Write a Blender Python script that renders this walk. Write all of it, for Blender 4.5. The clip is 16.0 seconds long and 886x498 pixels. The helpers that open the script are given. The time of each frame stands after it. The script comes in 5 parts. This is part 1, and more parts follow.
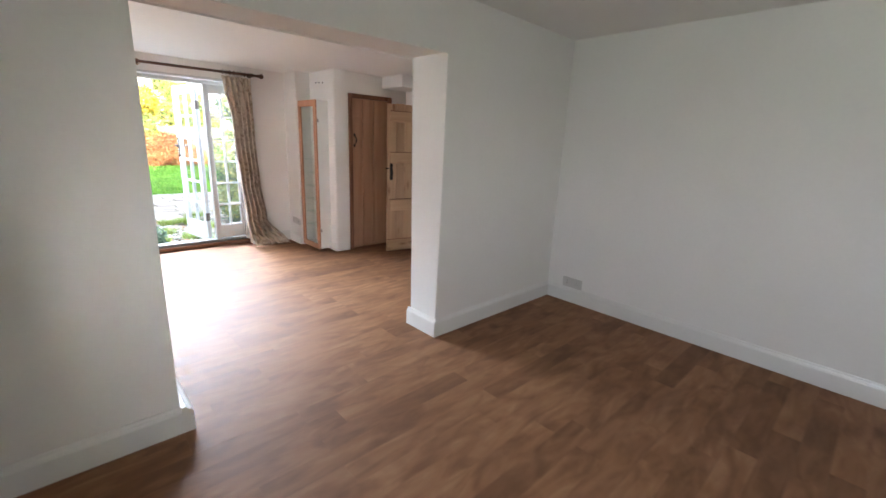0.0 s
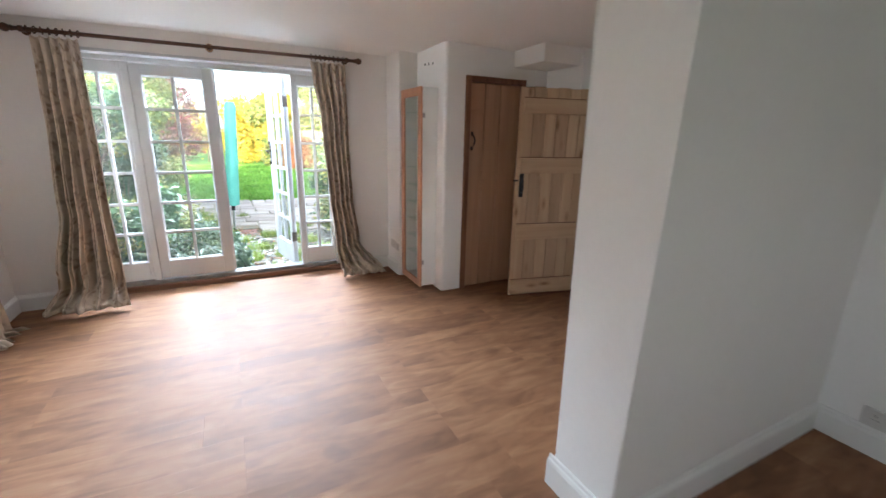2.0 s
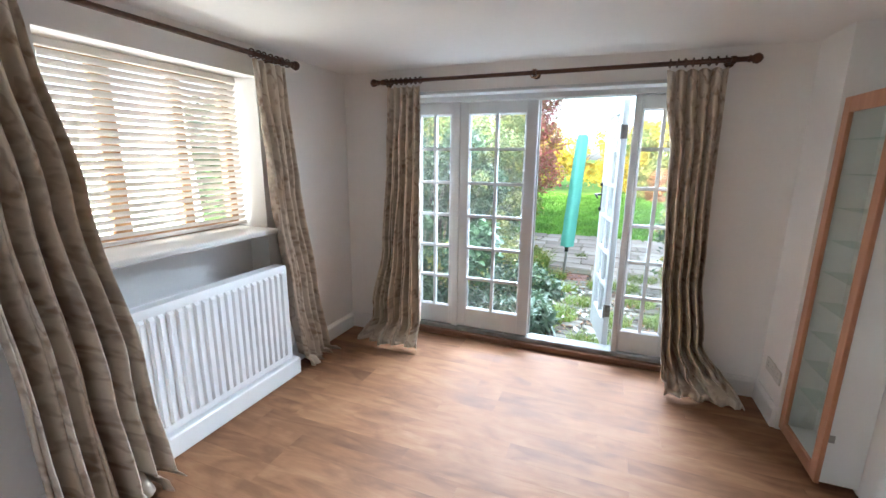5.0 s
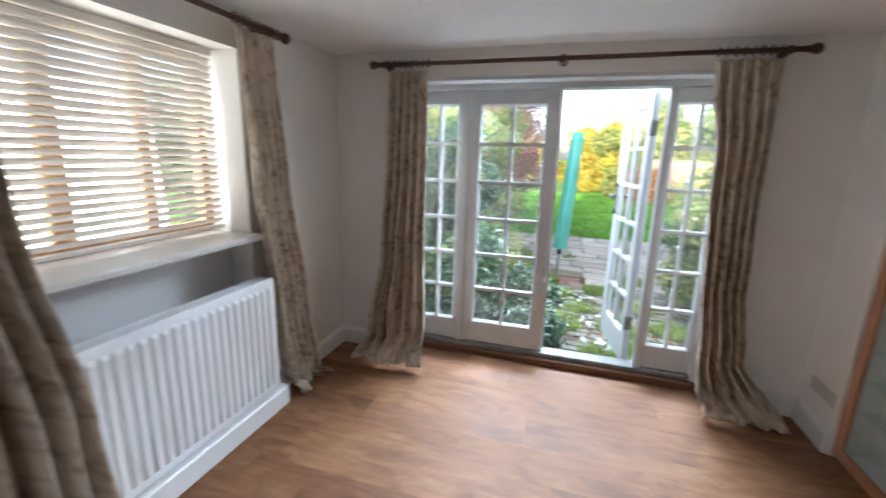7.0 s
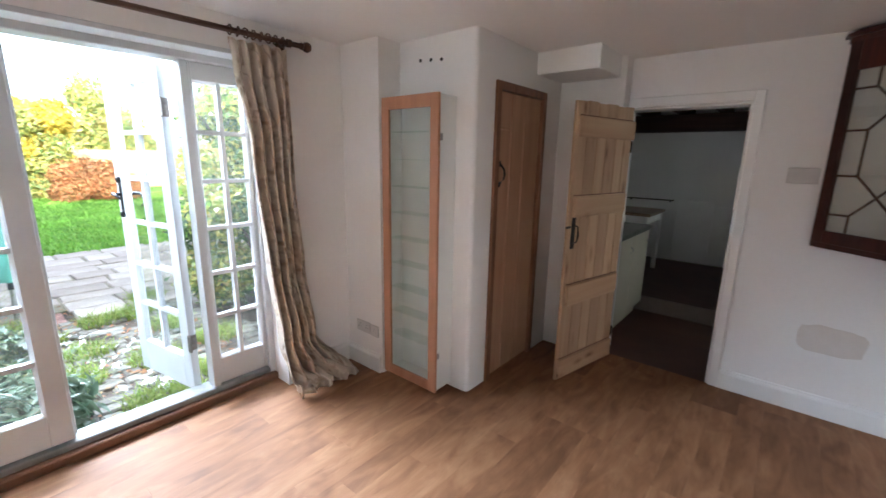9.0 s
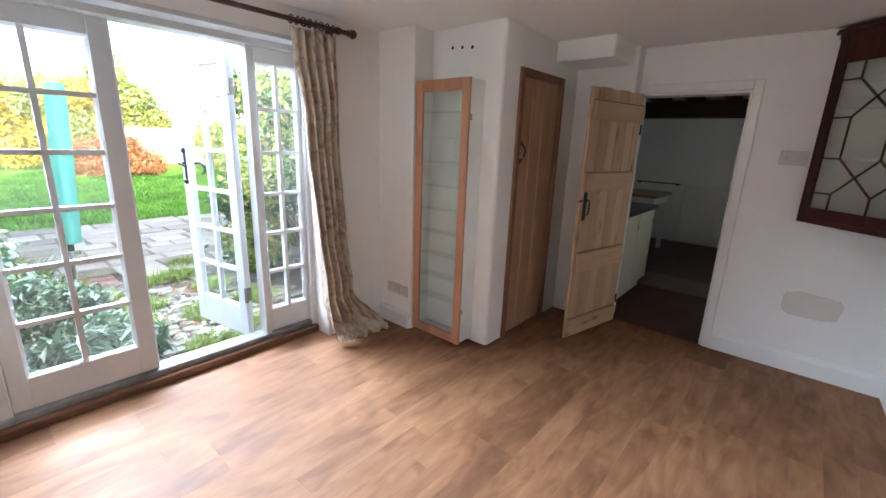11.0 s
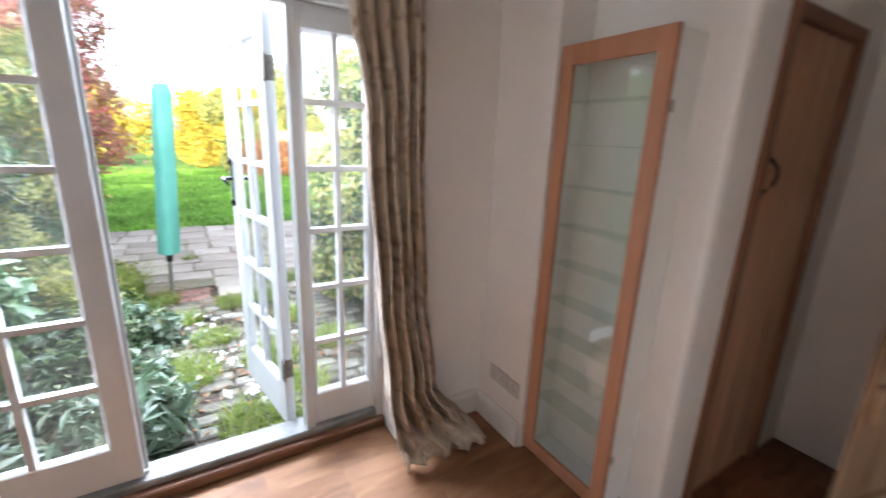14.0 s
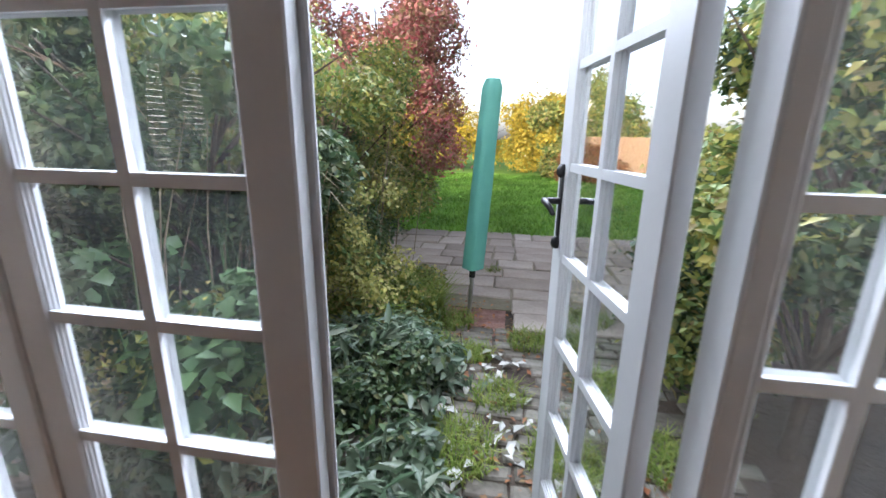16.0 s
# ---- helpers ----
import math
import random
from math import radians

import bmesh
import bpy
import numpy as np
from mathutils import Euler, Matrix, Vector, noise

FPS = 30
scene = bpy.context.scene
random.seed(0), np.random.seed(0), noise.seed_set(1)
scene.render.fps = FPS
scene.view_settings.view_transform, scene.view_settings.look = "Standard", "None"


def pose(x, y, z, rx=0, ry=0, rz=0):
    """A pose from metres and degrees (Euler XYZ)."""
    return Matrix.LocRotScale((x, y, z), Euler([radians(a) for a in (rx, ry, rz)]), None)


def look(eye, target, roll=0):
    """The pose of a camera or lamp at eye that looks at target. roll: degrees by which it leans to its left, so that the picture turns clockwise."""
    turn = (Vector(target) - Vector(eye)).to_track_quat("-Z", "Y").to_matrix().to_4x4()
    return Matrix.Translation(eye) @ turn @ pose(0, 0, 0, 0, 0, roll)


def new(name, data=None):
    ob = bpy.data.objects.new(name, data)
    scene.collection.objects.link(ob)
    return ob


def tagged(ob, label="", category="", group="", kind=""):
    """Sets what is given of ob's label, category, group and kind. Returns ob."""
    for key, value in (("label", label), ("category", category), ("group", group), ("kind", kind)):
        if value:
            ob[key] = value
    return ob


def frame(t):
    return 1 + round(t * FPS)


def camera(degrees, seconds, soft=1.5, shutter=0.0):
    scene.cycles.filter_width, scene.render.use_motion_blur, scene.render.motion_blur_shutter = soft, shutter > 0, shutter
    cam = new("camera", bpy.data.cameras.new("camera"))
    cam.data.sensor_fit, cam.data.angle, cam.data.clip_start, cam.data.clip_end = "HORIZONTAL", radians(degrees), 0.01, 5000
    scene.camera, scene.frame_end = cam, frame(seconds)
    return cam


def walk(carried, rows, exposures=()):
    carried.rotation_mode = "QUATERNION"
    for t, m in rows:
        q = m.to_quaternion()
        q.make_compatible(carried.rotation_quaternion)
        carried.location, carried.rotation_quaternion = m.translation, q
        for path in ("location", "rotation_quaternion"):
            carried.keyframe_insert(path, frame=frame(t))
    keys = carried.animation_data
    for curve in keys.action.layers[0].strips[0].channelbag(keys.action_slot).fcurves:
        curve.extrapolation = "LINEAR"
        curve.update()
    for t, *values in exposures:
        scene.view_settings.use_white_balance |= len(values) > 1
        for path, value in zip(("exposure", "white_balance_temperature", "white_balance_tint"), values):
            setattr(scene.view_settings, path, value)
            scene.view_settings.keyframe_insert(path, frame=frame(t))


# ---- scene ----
cam = camera(93.7, 16.0, shutter=0.4)
PATH = [
    (0, (0.104, 0.495, 1.478), (1.432, 1.902, 0.969), 2.4),
    (0.5, (0.277, 0.87, 1.48), (1.526, 2.347, 0.973), 2.4),
    (1, (0.526, 1.192, 1.493), (1.645, 2.761, 0.957), 1.8),
    (1.5, (0.739, 1.505, 1.488), (1.757, 3.139, 0.947), 1.5),
    (2, (0.974, 1.863, 1.467), (1.85, 3.583, 0.941), 1.2),
    (2.5, (1.169, 2.16, 1.473), (1.854, 3.958, 0.928), 0.6),
    (3, (1.362, 2.454, 1.515), (1.785, 4.336, 0.987), 0.1),
    (3.5, (1.406, 2.667, 1.533), (1.553, 4.6, 1.041), -0.0),
    (4, (1.433, 2.914, 1.547), (1.219, 4.85, 1.095), -0.1),
    (4.5, (1.442, 3.055, 1.562), (0.868, 4.922, 1.133), -0.1),
    (4.7, (1.473, 3.07, 1.568), (0.771, 4.895, 1.148), 0.1),
    (6.8, (1.082, 3.307, 1.564), (0.353, 5.115, 1.117), 1.7),
    (7, (1.03, 3.351, 1.552), (0.469, 5.22, 1.112), 1.6),
    (7.5, (0.955, 3.58, 1.543), (0.974, 5.534, 1.114), 0.9),
    (8, (0.939, 3.708, 1.539), (1.603, 5.544, 1.104), 0.6),
    (8.5, (0.796, 3.817, 1.521), (2.028, 5.333, 1.092), 0.8),
    (9, (0.673, 3.812, 1.525), (2.176, 5.059, 1.094), 1.0),
    (9.5, (0.516, 3.673, 1.505), (2.085, 4.827, 1.046), 1.6),
    (10, (0.362, 3.592, 1.518), (1.873, 4.807, 1.028), 1.9),
    (10.2, (0.297, 3.616, 1.504), (1.792, 4.851, 1.016), 1.9),
    (12.3, (0.565, 3.847, 1.477), (1.986, 5.144, 0.931), 2.2),
    (12.5, (0.663, 3.928, 1.483), (2.071, 5.24, 0.937), 2.2),
    (13, (0.84, 4.176, 1.484), (2.253, 5.493, 0.964), 2.2),
    (13.5, (1.027, 4.346, 1.495), (2.365, 5.736, 0.97), 2.1),
    (14, (1.205, 4.569, 1.51), (2.216, 6.218, 0.998), 2.2),
    (14.5, (1.221, 4.834, 1.48), (1.804, 6.682, 0.983), 2.3),
    (15, (1.196, 5.188, 1.474), (1.363, 7.114, 0.962), 2.1),
    (15.5, (1.24, 5.518, 1.452), (1.085, 7.443, 0.932), 1.3),
    (16, (1.253, 5.801, 1.442), (0.947, 7.708, 0.924), 0.9),
]
walk(cam, [(t, look(eye, target, roll)) for t, eye, target, roll in PATH], [(0, 2.3, 5750, 10), (0.7, 2.2, 5750, 10), (1.5, 1.95, 5700, 9), (3.0, 1.9, 5550, 7), (4.5, 1.78, 5500, 6), (7, 1.22, 5550, 7), (7.5, 1.2, 5600, 8), (8.5, 1.72, 5700, 10), (9, 1.9, 5600, 10), (12.5, 1.85, 5600, 10), (14.0, 1.65, 5900, 13), (14.5, 1.3, 5950, 14), (15.3, 0.68, 5950, 15), (16, 0.22, 5950, 17)])

# ---- world, sun and lamps added for the sky's light ----
SUN_DIR = Vector((-0.22, -0.92, 0.30)).normalized()
world = bpy.data.worlds.new("sky")
scene.world = world
world.use_nodes = True
sky = world.node_tree.nodes.new("ShaderNodeTexSky")
sky.sky_type, sky.sun_disc = "NISHITA", False
sky.sun_elevation = math.asin(SUN_DIR.z)
sky.sun_rotation = math.atan2(SUN_DIR.x, SUN_DIR.y)
sky.air_density, sky.dust_density, sky.ozone_density = 1.0, 3.0, 1.0
sky_tone = world.node_tree.nodes.new("ShaderNodeHueSaturation")  # desaturates the sky and raises its brightness
sky_tone.inputs["Saturation"].default_value, sky_tone.inputs["Value"].default_value = 0.40, 2.4
world.node_tree.links.new(sky.outputs[0], sky_tone.inputs["Color"])
world.node_tree.links.new(sky_tone.outputs[0], world.node_tree.nodes["Background"].inputs[0])
world.node_tree.nodes["Background"].inputs[1].default_value = 0.15

sun_data = bpy.data.lights.new("sun", "SUN")
sun_data.energy, sun_data.angle, sun_data.color = 4.6, radians(0.6), (1.0, 0.86, 0.66)
sun = new("sun", sun_data)
sun.matrix_world = look(SUN_DIR * 40, (0, 0, 0))


def skylight(name, at, target, w, h, watts, colour, spread=180):
    data = bpy.data.lights.new(name, "AREA")
    data.shape, data.size, data.size_y = "RECTANGLE", w, h
    data.energy, data.color, data.spread = watts, colour, radians(spread)
    ob = new(name, data)
    ob.matrix_world = look(at, target)
    return ob


# added lamp outside, out of view over the doors' head, boosts the sky light
skylight("sky_fill_garden_doors", (1.2, 9.3, 3.30), (1.15, 4.0, 1.0), 5.6, 1.1, 410, (0.86, 0.93, 1.0), 140)
# daylight at the window behind the blind, from a lamp added outside it
skylight("sky_light_west_window", (-1.30, 4.70, 1.40), (1.0, 4.60, 1.62), 1.05, 1.0, 9.3, (1.0, 0.89, 0.79))
# fill lamp for the back room, set in an added opening out of view
skylight("fill_light_back_room", (-0.88, 0.10, 1.50), (3.6, 0.35, 1.55), 0.9, 0.9, 2.7, (1.0, 0.97, 0.94), 125)
# fill lamp for the kitchen, inside the added south window
skylight("fill_light_kitchen", (5.25, 2.84, 1.52), (5.7, 6.0, 1.1), 0.86, 0.72, 0.6, (1.0, 0.97, 0.92))


# ---- materials ----
def material(name, rough=0.6, metal=0.0, spec=0.5):
    m = bpy.data.materials.new(name)
    m.use_nodes = True
    b = m.node_tree.nodes["Principled BSDF"]
    b.inputs["Roughness"].default_value = rough
    b.inputs["Metallic"].default_value = metal
    b.inputs["Specular IOR Level"].default_value = spec
    return m, m.node_tree.nodes, m.node_tree.links, b


def ramp(nodes, stops):
    r = nodes.new("ShaderNodeValToRGB")
    e = r.color_ramp.elements
    while len(e) < len(stops):
        e.new(0.5)
    for k, (p, c) in enumerate(stops):
        e[k].position, e[k].color = p, (*c, 1)
    return r


def noisy(nodes, links, scale, detail=4, stretch=None, coord="Object", rot=None):
    tc, mp, n = nodes.new("ShaderNodeTexCoord"), nodes.new("ShaderNodeMapping"), nodes.new("ShaderNodeTexNoise")
    n.inputs["Scale"].default_value, n.inputs["Detail"].default_value = scale, detail
    if stretch:
        mp.inputs["Scale"].default_value = stretch
    if rot:
        mp.inputs["Rotation"].default_value = rot
    links.new(tc.outputs[coord], mp.inputs[0])
    links.new(mp.outputs[0], n.inputs["Vector"])
    return n


def add_bump(nodes, links, b, src, strength, dist=0.01, prev=None):
    u = nodes.new("ShaderNodeBump")
    u.inputs["Strength"].default_value, u.inputs["Distance"].default_value = strength, dist
    links.new(src, u.inputs["Height"])
    if prev:
        links.new(prev.outputs[0], u.inputs["Normal"])
    links.new(u.outputs[0], b.inputs["Normal"])
    return u


def mixed(nodes, links, kind, fac, a, c):
    m = nodes.new("ShaderNodeMix")
    m.data_type, m.blend_type = "RGBA", kind
    for v, s in ((fac, m.inputs[0]), (a, m.inputs[6]), (c, m.inputs[7])):
        if isinstance(v, (int, float)):
            s.default_value = v
        elif isinstance(v, tuple):
            s.default_value = (*v, 1)
        else:
            links.new(v, s)
    return m.outputs[2]


def two_tone(name, c1, c2, scale, rough, fine=60, bump=0.1, dist=0.004, metal=0.0, stretch=None, fine_mix=0.25, spec=0.5, var=0.0):
    """A surface with broad blotches from c1 to c2, fine grain and fine relief."""
    m, n, l, b = material(name, rough, metal, spec)
    big, small = noisy(n, l, scale, 5, stretch), noisy(n, l, fine, 3, stretch)
    r = ramp(n, [(0.3, c1), (0.7, c2)])
    l.new(big.outputs[0], r.inputs[0])
    g = ramp(n, [(0.25, (0.6, 0.6, 0.6)), (0.75, (1, 1, 1))])
    l.new(small.outputs[0], g.inputs[0])
    c = mixed(n, l, "MULTIPLY", fine_mix, r.outputs[0], g.outputs[0])
    if var:
        info, tone = n.new("ShaderNodeObjectInfo"), ramp(n, [(0, (1 - var, 1 - var * 1.05, 1 - var * 1.1)), (0.5, (1 - var * 0.4, 1 - var * 0.5, 1 - var * 0.55)), (1, (1, 1, 1))])
        l.new(info.outputs["Random"], tone.inputs[0])
        c = mixed(n, l, "MULTIPLY", 1.0, c, tone.outputs[0])
    l.new(c, b.inputs["Base Color"])
    if bump:
        p = add_bump(n, l, b, small.outputs[0], bump, dist)
        add_bump(n, l, b, big.outputs[0], bump * 1.5, dist * 4, p)
    return m


PLASTER = two_tone("white_emulsion_plaster", (0.82, 0.80, 0.77), (0.86, 0.84, 0.815), 1.3, 0.75, 45, 0.10, 0.003, fine_mix=0.06)
CEILING = two_tone("ceiling_emulsion", (0.83, 0.815, 0.79), (0.86, 0.845, 0.82), 0.9, 0.85, 30, 0.10, 0.004, fine_mix=0.06)
PATCH = two_tone("bare_beige_plaster", (0.66, 0.60, 0.54), (0.71, 0.66, 0.60), 9, 0.9, 60, 0.1, 0.003, fine_mix=0.1)
GLOSS = two_tone("white_gloss_paint", (0.78, 0.77, 0.74), (0.83, 0.82, 0.80), 3, 0.32, 80, 0.05, 0.002, fine_mix=0.06)
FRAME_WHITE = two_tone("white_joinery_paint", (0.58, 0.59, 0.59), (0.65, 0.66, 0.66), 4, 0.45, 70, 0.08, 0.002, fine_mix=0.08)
# sill grey, its colour kept low because the garden lamp lights it strongly
SILL = two_tone("worn_sill_stone", (0.17, 0.17, 0.165), (0.33, 0.325, 0.31), 9, 0.6, 60, 0.15, 0.003, fine_mix=0.3)
RADIATOR = two_tone("white_radiator_enamel", (0.86, 0.86, 0.86), (0.89, 0.89, 0.89), 2, 0.28, 90, 0.02, 0.001, fine_mix=0.03)
PALE_STONE = two_tone("pale_flagstone", (0.42, 0.37, 0.315), (0.58, 0.525, 0.455), 2.2, 0.9, 25, 0.4, 0.01, fine_mix=0.5, var=0.45)
IRON = two_tone("black_wrought_iron", (0.012, 0.012, 0.013), (0.03, 0.028, 0.027), 20, 0.45, 90, 0.2, 0.002, 0.6)
STEEL = two_tone("grey_steel", (0.35, 0.35, 0.35), (0.5, 0.5, 0.49), 8, 0.38, 60, 0.1, 0.001, 0.9)
BRASSY = two_tone("worn_hinge_metal", (0.16, 0.13, 0.11), (0.25, 0.22, 0.19), 40, 0.5, 90, 0.2, 0.001, 0.7)
PLASTIC = two_tone("ivory_plastic", (0.56, 0.54, 0.51), (0.61, 0.59, 0.56), 4, 0.4, 40, 0.0, fine_mix=0.04)
DARK = two_tone("dark_void", (0.01, 0.01, 0.01), (0.02, 0.02, 0.02), 4, 0.9, 30, 0.0)
SOIL = two_tone("damp_soil", (0.045, 0.032, 0.022), (0.10, 0.075, 0.05), 3, 0.95, 40, 0.6, 0.03, fine_mix=0.6)
TEAL = two_tone("teal_green_cover_fabric", (0.10, 0.34, 0.28), (0.13, 0.40, 0.33), 5, 0.6, 120, 0.15, 0.003, fine_mix=0.15)
CREAM = two_tone("cream_cabinet_paint", (0.55, 0.52, 0.41), (0.60, 0.57, 0.46), 2, 0.5, 40, 0.04, 0.002, fine_mix=0.06)
WORKTOP = two_tone("dark_worktop", (0.03, 0.028, 0.027), (0.07, 0.065, 0.06), 30, 0.25, 120, 0.02, fine_mix=0.3)
QUARRY = two_tone("dark_red_quarry_floor", (0.065, 0.029, 0.020), (0.11, 0.048, 0.033), 3, 0.5, 30, 0.2, 0.004, fine_mix=0.3)
RISER = two_tone("grey_step_paint", (0.20, 0.17, 0.15), (0.26, 0.22, 0.20), 4, 0.7, 40, 0.1, fine_mix=0.2)
ROOF = two_tone("clay_roof_tiles", (0.30, 0.16, 0.10), (0.42, 0.25, 0.16), 2, 0.85, 14, 0.4, 0.03, fine_mix=0.5)
RENDER = two_tone("pale_house_render", (0.62, 0.55, 0.44), (0.72, 0.65, 0.54), 1, 0.9, 20, 0.2, 0.01, fine_mix=0.15)
FENCE = two_tone("weathered_fence_boards", (0.34, 0.20, 0.11), (0.48, 0.30, 0.18), 2, 0.85, 30, 0.3, 0.006, stretch=(6, 6, 0.6), fine_mix=0.4)


def timber(name, dark, light, grain_axis, rough=0.5, scale=1.0, knots=0.5, rand=True, spec=0.4, var=0.35, knotty=False):
    """Wood whose grain runs along an axis of the object; pieces differ in tone."""
    m, n, l, b = material(name, rough, 0, spec)
    s = [14 * scale] * 3
    s[grain_axis] = 0.9 * scale
    tc, mp, nz = n.new("ShaderNodeTexCoord"), n.new("ShaderNodeMapping"), n.new("ShaderNodeTexNoise")
    mp.inputs["Scale"].default_value = s
    l.new(tc.outputs["Object"], mp.inputs[0])
    src = mp.outputs[0]
    info = n.new("ShaderNodeObjectInfo")
    if rand:
        ad, cm = n.new("ShaderNodeVectorMath"), n.new("ShaderNodeMath")
        cm.operation = "MULTIPLY"
        cm.inputs[1].default_value = 37.0
        l.new(info.outputs["Random"], cm.inputs[0])
        l.new(src, ad.inputs[0])
        l.new(cm.outputs[0], ad.inputs[1])
        src = ad.outputs[0]
    nz.inputs["Scale"].default_value, nz.inputs["Detail"].default_value, nz.inputs["Distortion"].default_value = 1.6, 6, knots
    l.new(src, nz.inputs["Vector"])
    r = ramp(n, [(0.28, dark), (0.5, tuple((p + q) / 2 for p, q in zip(dark, light))), (0.72, light)])
    l.new(nz.outputs[0], r.inputs[0])
    col = r.outputs[0]
    if knotty:
        km, kv = n.new("ShaderNodeMapping"), n.new("ShaderNodeTexVoronoi")
        ks = [9.0] * 3
        ks[grain_axis] = 3.2
        km.inputs["Scale"].default_value = ks
        kv.inputs["Scale"].default_value = 1.0
        l.new(tc.outputs["Object"], km.inputs[0])
        kk = km.outputs[0]
        if rand:
            ka = n.new("ShaderNodeVectorMath")
            l.new(kk, ka.inputs[0])
            l.new(cm.outputs[0], ka.inputs[1])
            kk = ka.outputs[0]
        l.new(kk, kv.inputs["Vector"])
        kr = ramp(n, [(0.06, (0.42, 0.32, 0.24)), (0.16, (0.80, 0.74, 0.68)), (0.26, (1, 1, 1))])
        l.new(kv.outputs["Distance"], kr.inputs[0])
        col = mixed(n, l, "MULTIPLY", 0.9, col, kr.outputs[0])
    if rand:
        tone = ramp(n, [(0.0, (1 - var,) * 3), (1.0, (1, 1, 1))])
        l.new(info.outputs["Random"], tone.inputs[0])
        col = mixed(n, l, "MULTIPLY", 1.0, col, tone.outputs[0])
    l.new(col, b.inputs["Base Color"])
    add_bump(n, l, b, nz.outputs[0], 0.08, 0.003)
    return m


ROD = timber("dark_stained_rod", (0.05, 0.022, 0.012), (0.13, 0.06, 0.032), 0, 0.4, 1.5)
PINE = timber("bare_pine_boards", (0.46, 0.29, 0.165), (0.57, 0.385, 0.235), 2, 0.6, 0.6, 1.2, var=0.22, knotty=True)
PINE_LEDGE = timber("bare_pine_ledge", (0.45, 0.285, 0.16), (0.56, 0.375, 0.225), 0, 0.6, 0.6, 1.2, var=0.12, knotty=True)
CLOSET = timber("waxed_pine_closet_boards", (0.36, 0.190, 0.105), (0.46, 0.265, 0.152), 2, 0.55, 0.6, 0.8, var=0.18)
STAINED = timber("brown_stained_door_frame", (0.15, 0.060, 0.028), (0.29, 0.130, 0.062), 2, 0.45, 1.2)
BEECH = timber("beech_cabinet_frame", (0.44, 0.200, 0.105), (0.54, 0.265, 0.15), 2, 0.42, 1.4, 0.3, var=0.05)
MAHOGANY = timber("dark_mahogany", (0.030, 0.007, 0.005), (0.085, 0.020, 0.013), 2, 0.35, 1.4)
THRESHOLD = timber("brown_threshold_strip", (0.14, 0.065, 0.035), (0.26, 0.13, 0.07), 0, 0.45, 1.2)
OAK_WINDOW = timber("honey_wood_window", (0.42, 0.22, 0.09), (0.60, 0.36, 0.17), 2, 0.5, 1.2)
BEAM = timber("dark_oak_beam", (0.03, 0.014, 0.009), (0.09, 0.04, 0.026), 1, 0.7, 1.0)
TABLE_TOP = timber("brown_table_top", (0.12, 0.065, 0.035), (0.24, 0.14, 0.08), 0, 0.4, 1.0)


def floor_material():
    """Wood-look planks: strips of grain along x, broad tone patches, dull varnish."""
    m, n, l, b = material("wood_plank_floor", 0.32, 0, 0.30)
    tc, info = n.new("ShaderNodeTexCoord"), n.new("ShaderNodeObjectInfo")
    mul, ad = n.new("ShaderNodeMath"), n.new("ShaderNodeVectorMath")
    mul.operation = "MULTIPLY"
    mul.inputs[1].default_value = 53.0
    l.new(info.outputs["Random"], mul.inputs[0])
    l.new(tc.outputs["Object"], ad.inputs[0])
    l.new(mul.outputs[0], ad.inputs[1])

    def nz(stretch, scale, detail, dist):
        mp, t = n.new("ShaderNodeMapping"), n.new("ShaderNodeTexNoise")
        mp.inputs["Scale"].default_value = stretch
        l.new(ad.outputs[0], mp.inputs[0])
        l.new(mp.outputs[0], t.inputs["Vector"])
        t.inputs["Scale"].default_value, t.inputs["Detail"].default_value, t.inputs["Distortion"].default_value = scale, detail, dist
        return t
    streak, blot, fine = nz((1.8, 7, 1), 1.3, 4, 1.6), nz((2.2, 4.0, 1), 1.3, 3, 0.8), nz((5, 90, 1), 2.0, 3, 0.2)
    r = ramp(n, [(0.15, (0.180, 0.080, 0.034)), (0.45, (0.285, 0.137, 0.063)), (0.62, (0.335, 0.168, 0.081)), (0.85, (0.42, 0.225, 0.115))])
    l.new(streak.outputs[0], r.inputs[0])
    r2 = ramp(n, [(0.32, (0.62, 0.56, 0.52)), (0.55, (1, 1, 1))])
    l.new(blot.outputs[0], r2.inputs[0])
    tone = ramp(n, [(0, (0.66, 0.62, 0.60)), (0.25, (0.88, 0.86, 0.85)), (0.7, (0.97, 0.97, 0.97)), (1, (1.0, 1.0, 1.0))])
    l.new(info.outputs["Random"], tone.inputs[0])
    g = ramp(n, [(0.3, (0.82, 0.80, 0.78)), (0.7, (1, 1, 1))])
    l.new(fine.outputs[0], g.inputs[0])
    c = mixed(n, l, "MULTIPLY", 0.8, r.outputs[0], r2.outputs[0])
    c = mixed(n, l, "MULTIPLY", 1.0, c, tone.outputs[0])
    c = mixed(n, l, "MULTIPLY", 0.6, c, g.outputs[0])
    l.new(c, b.inputs["Base Color"])
    rr = n.new("ShaderNodeMapRange")
    rr.inputs["To Min"].default_value, rr.inputs["To Max"].default_value = 0.54, 0.70
    l.new(blot.outputs[0], rr.inputs["Value"])
    l.new(rr.outputs[0], b.inputs["Roughness"])
    add_bump(n, l, b, streak.outputs[0], 0.05, 0.003)
    return m


FLOOR = floor_material()


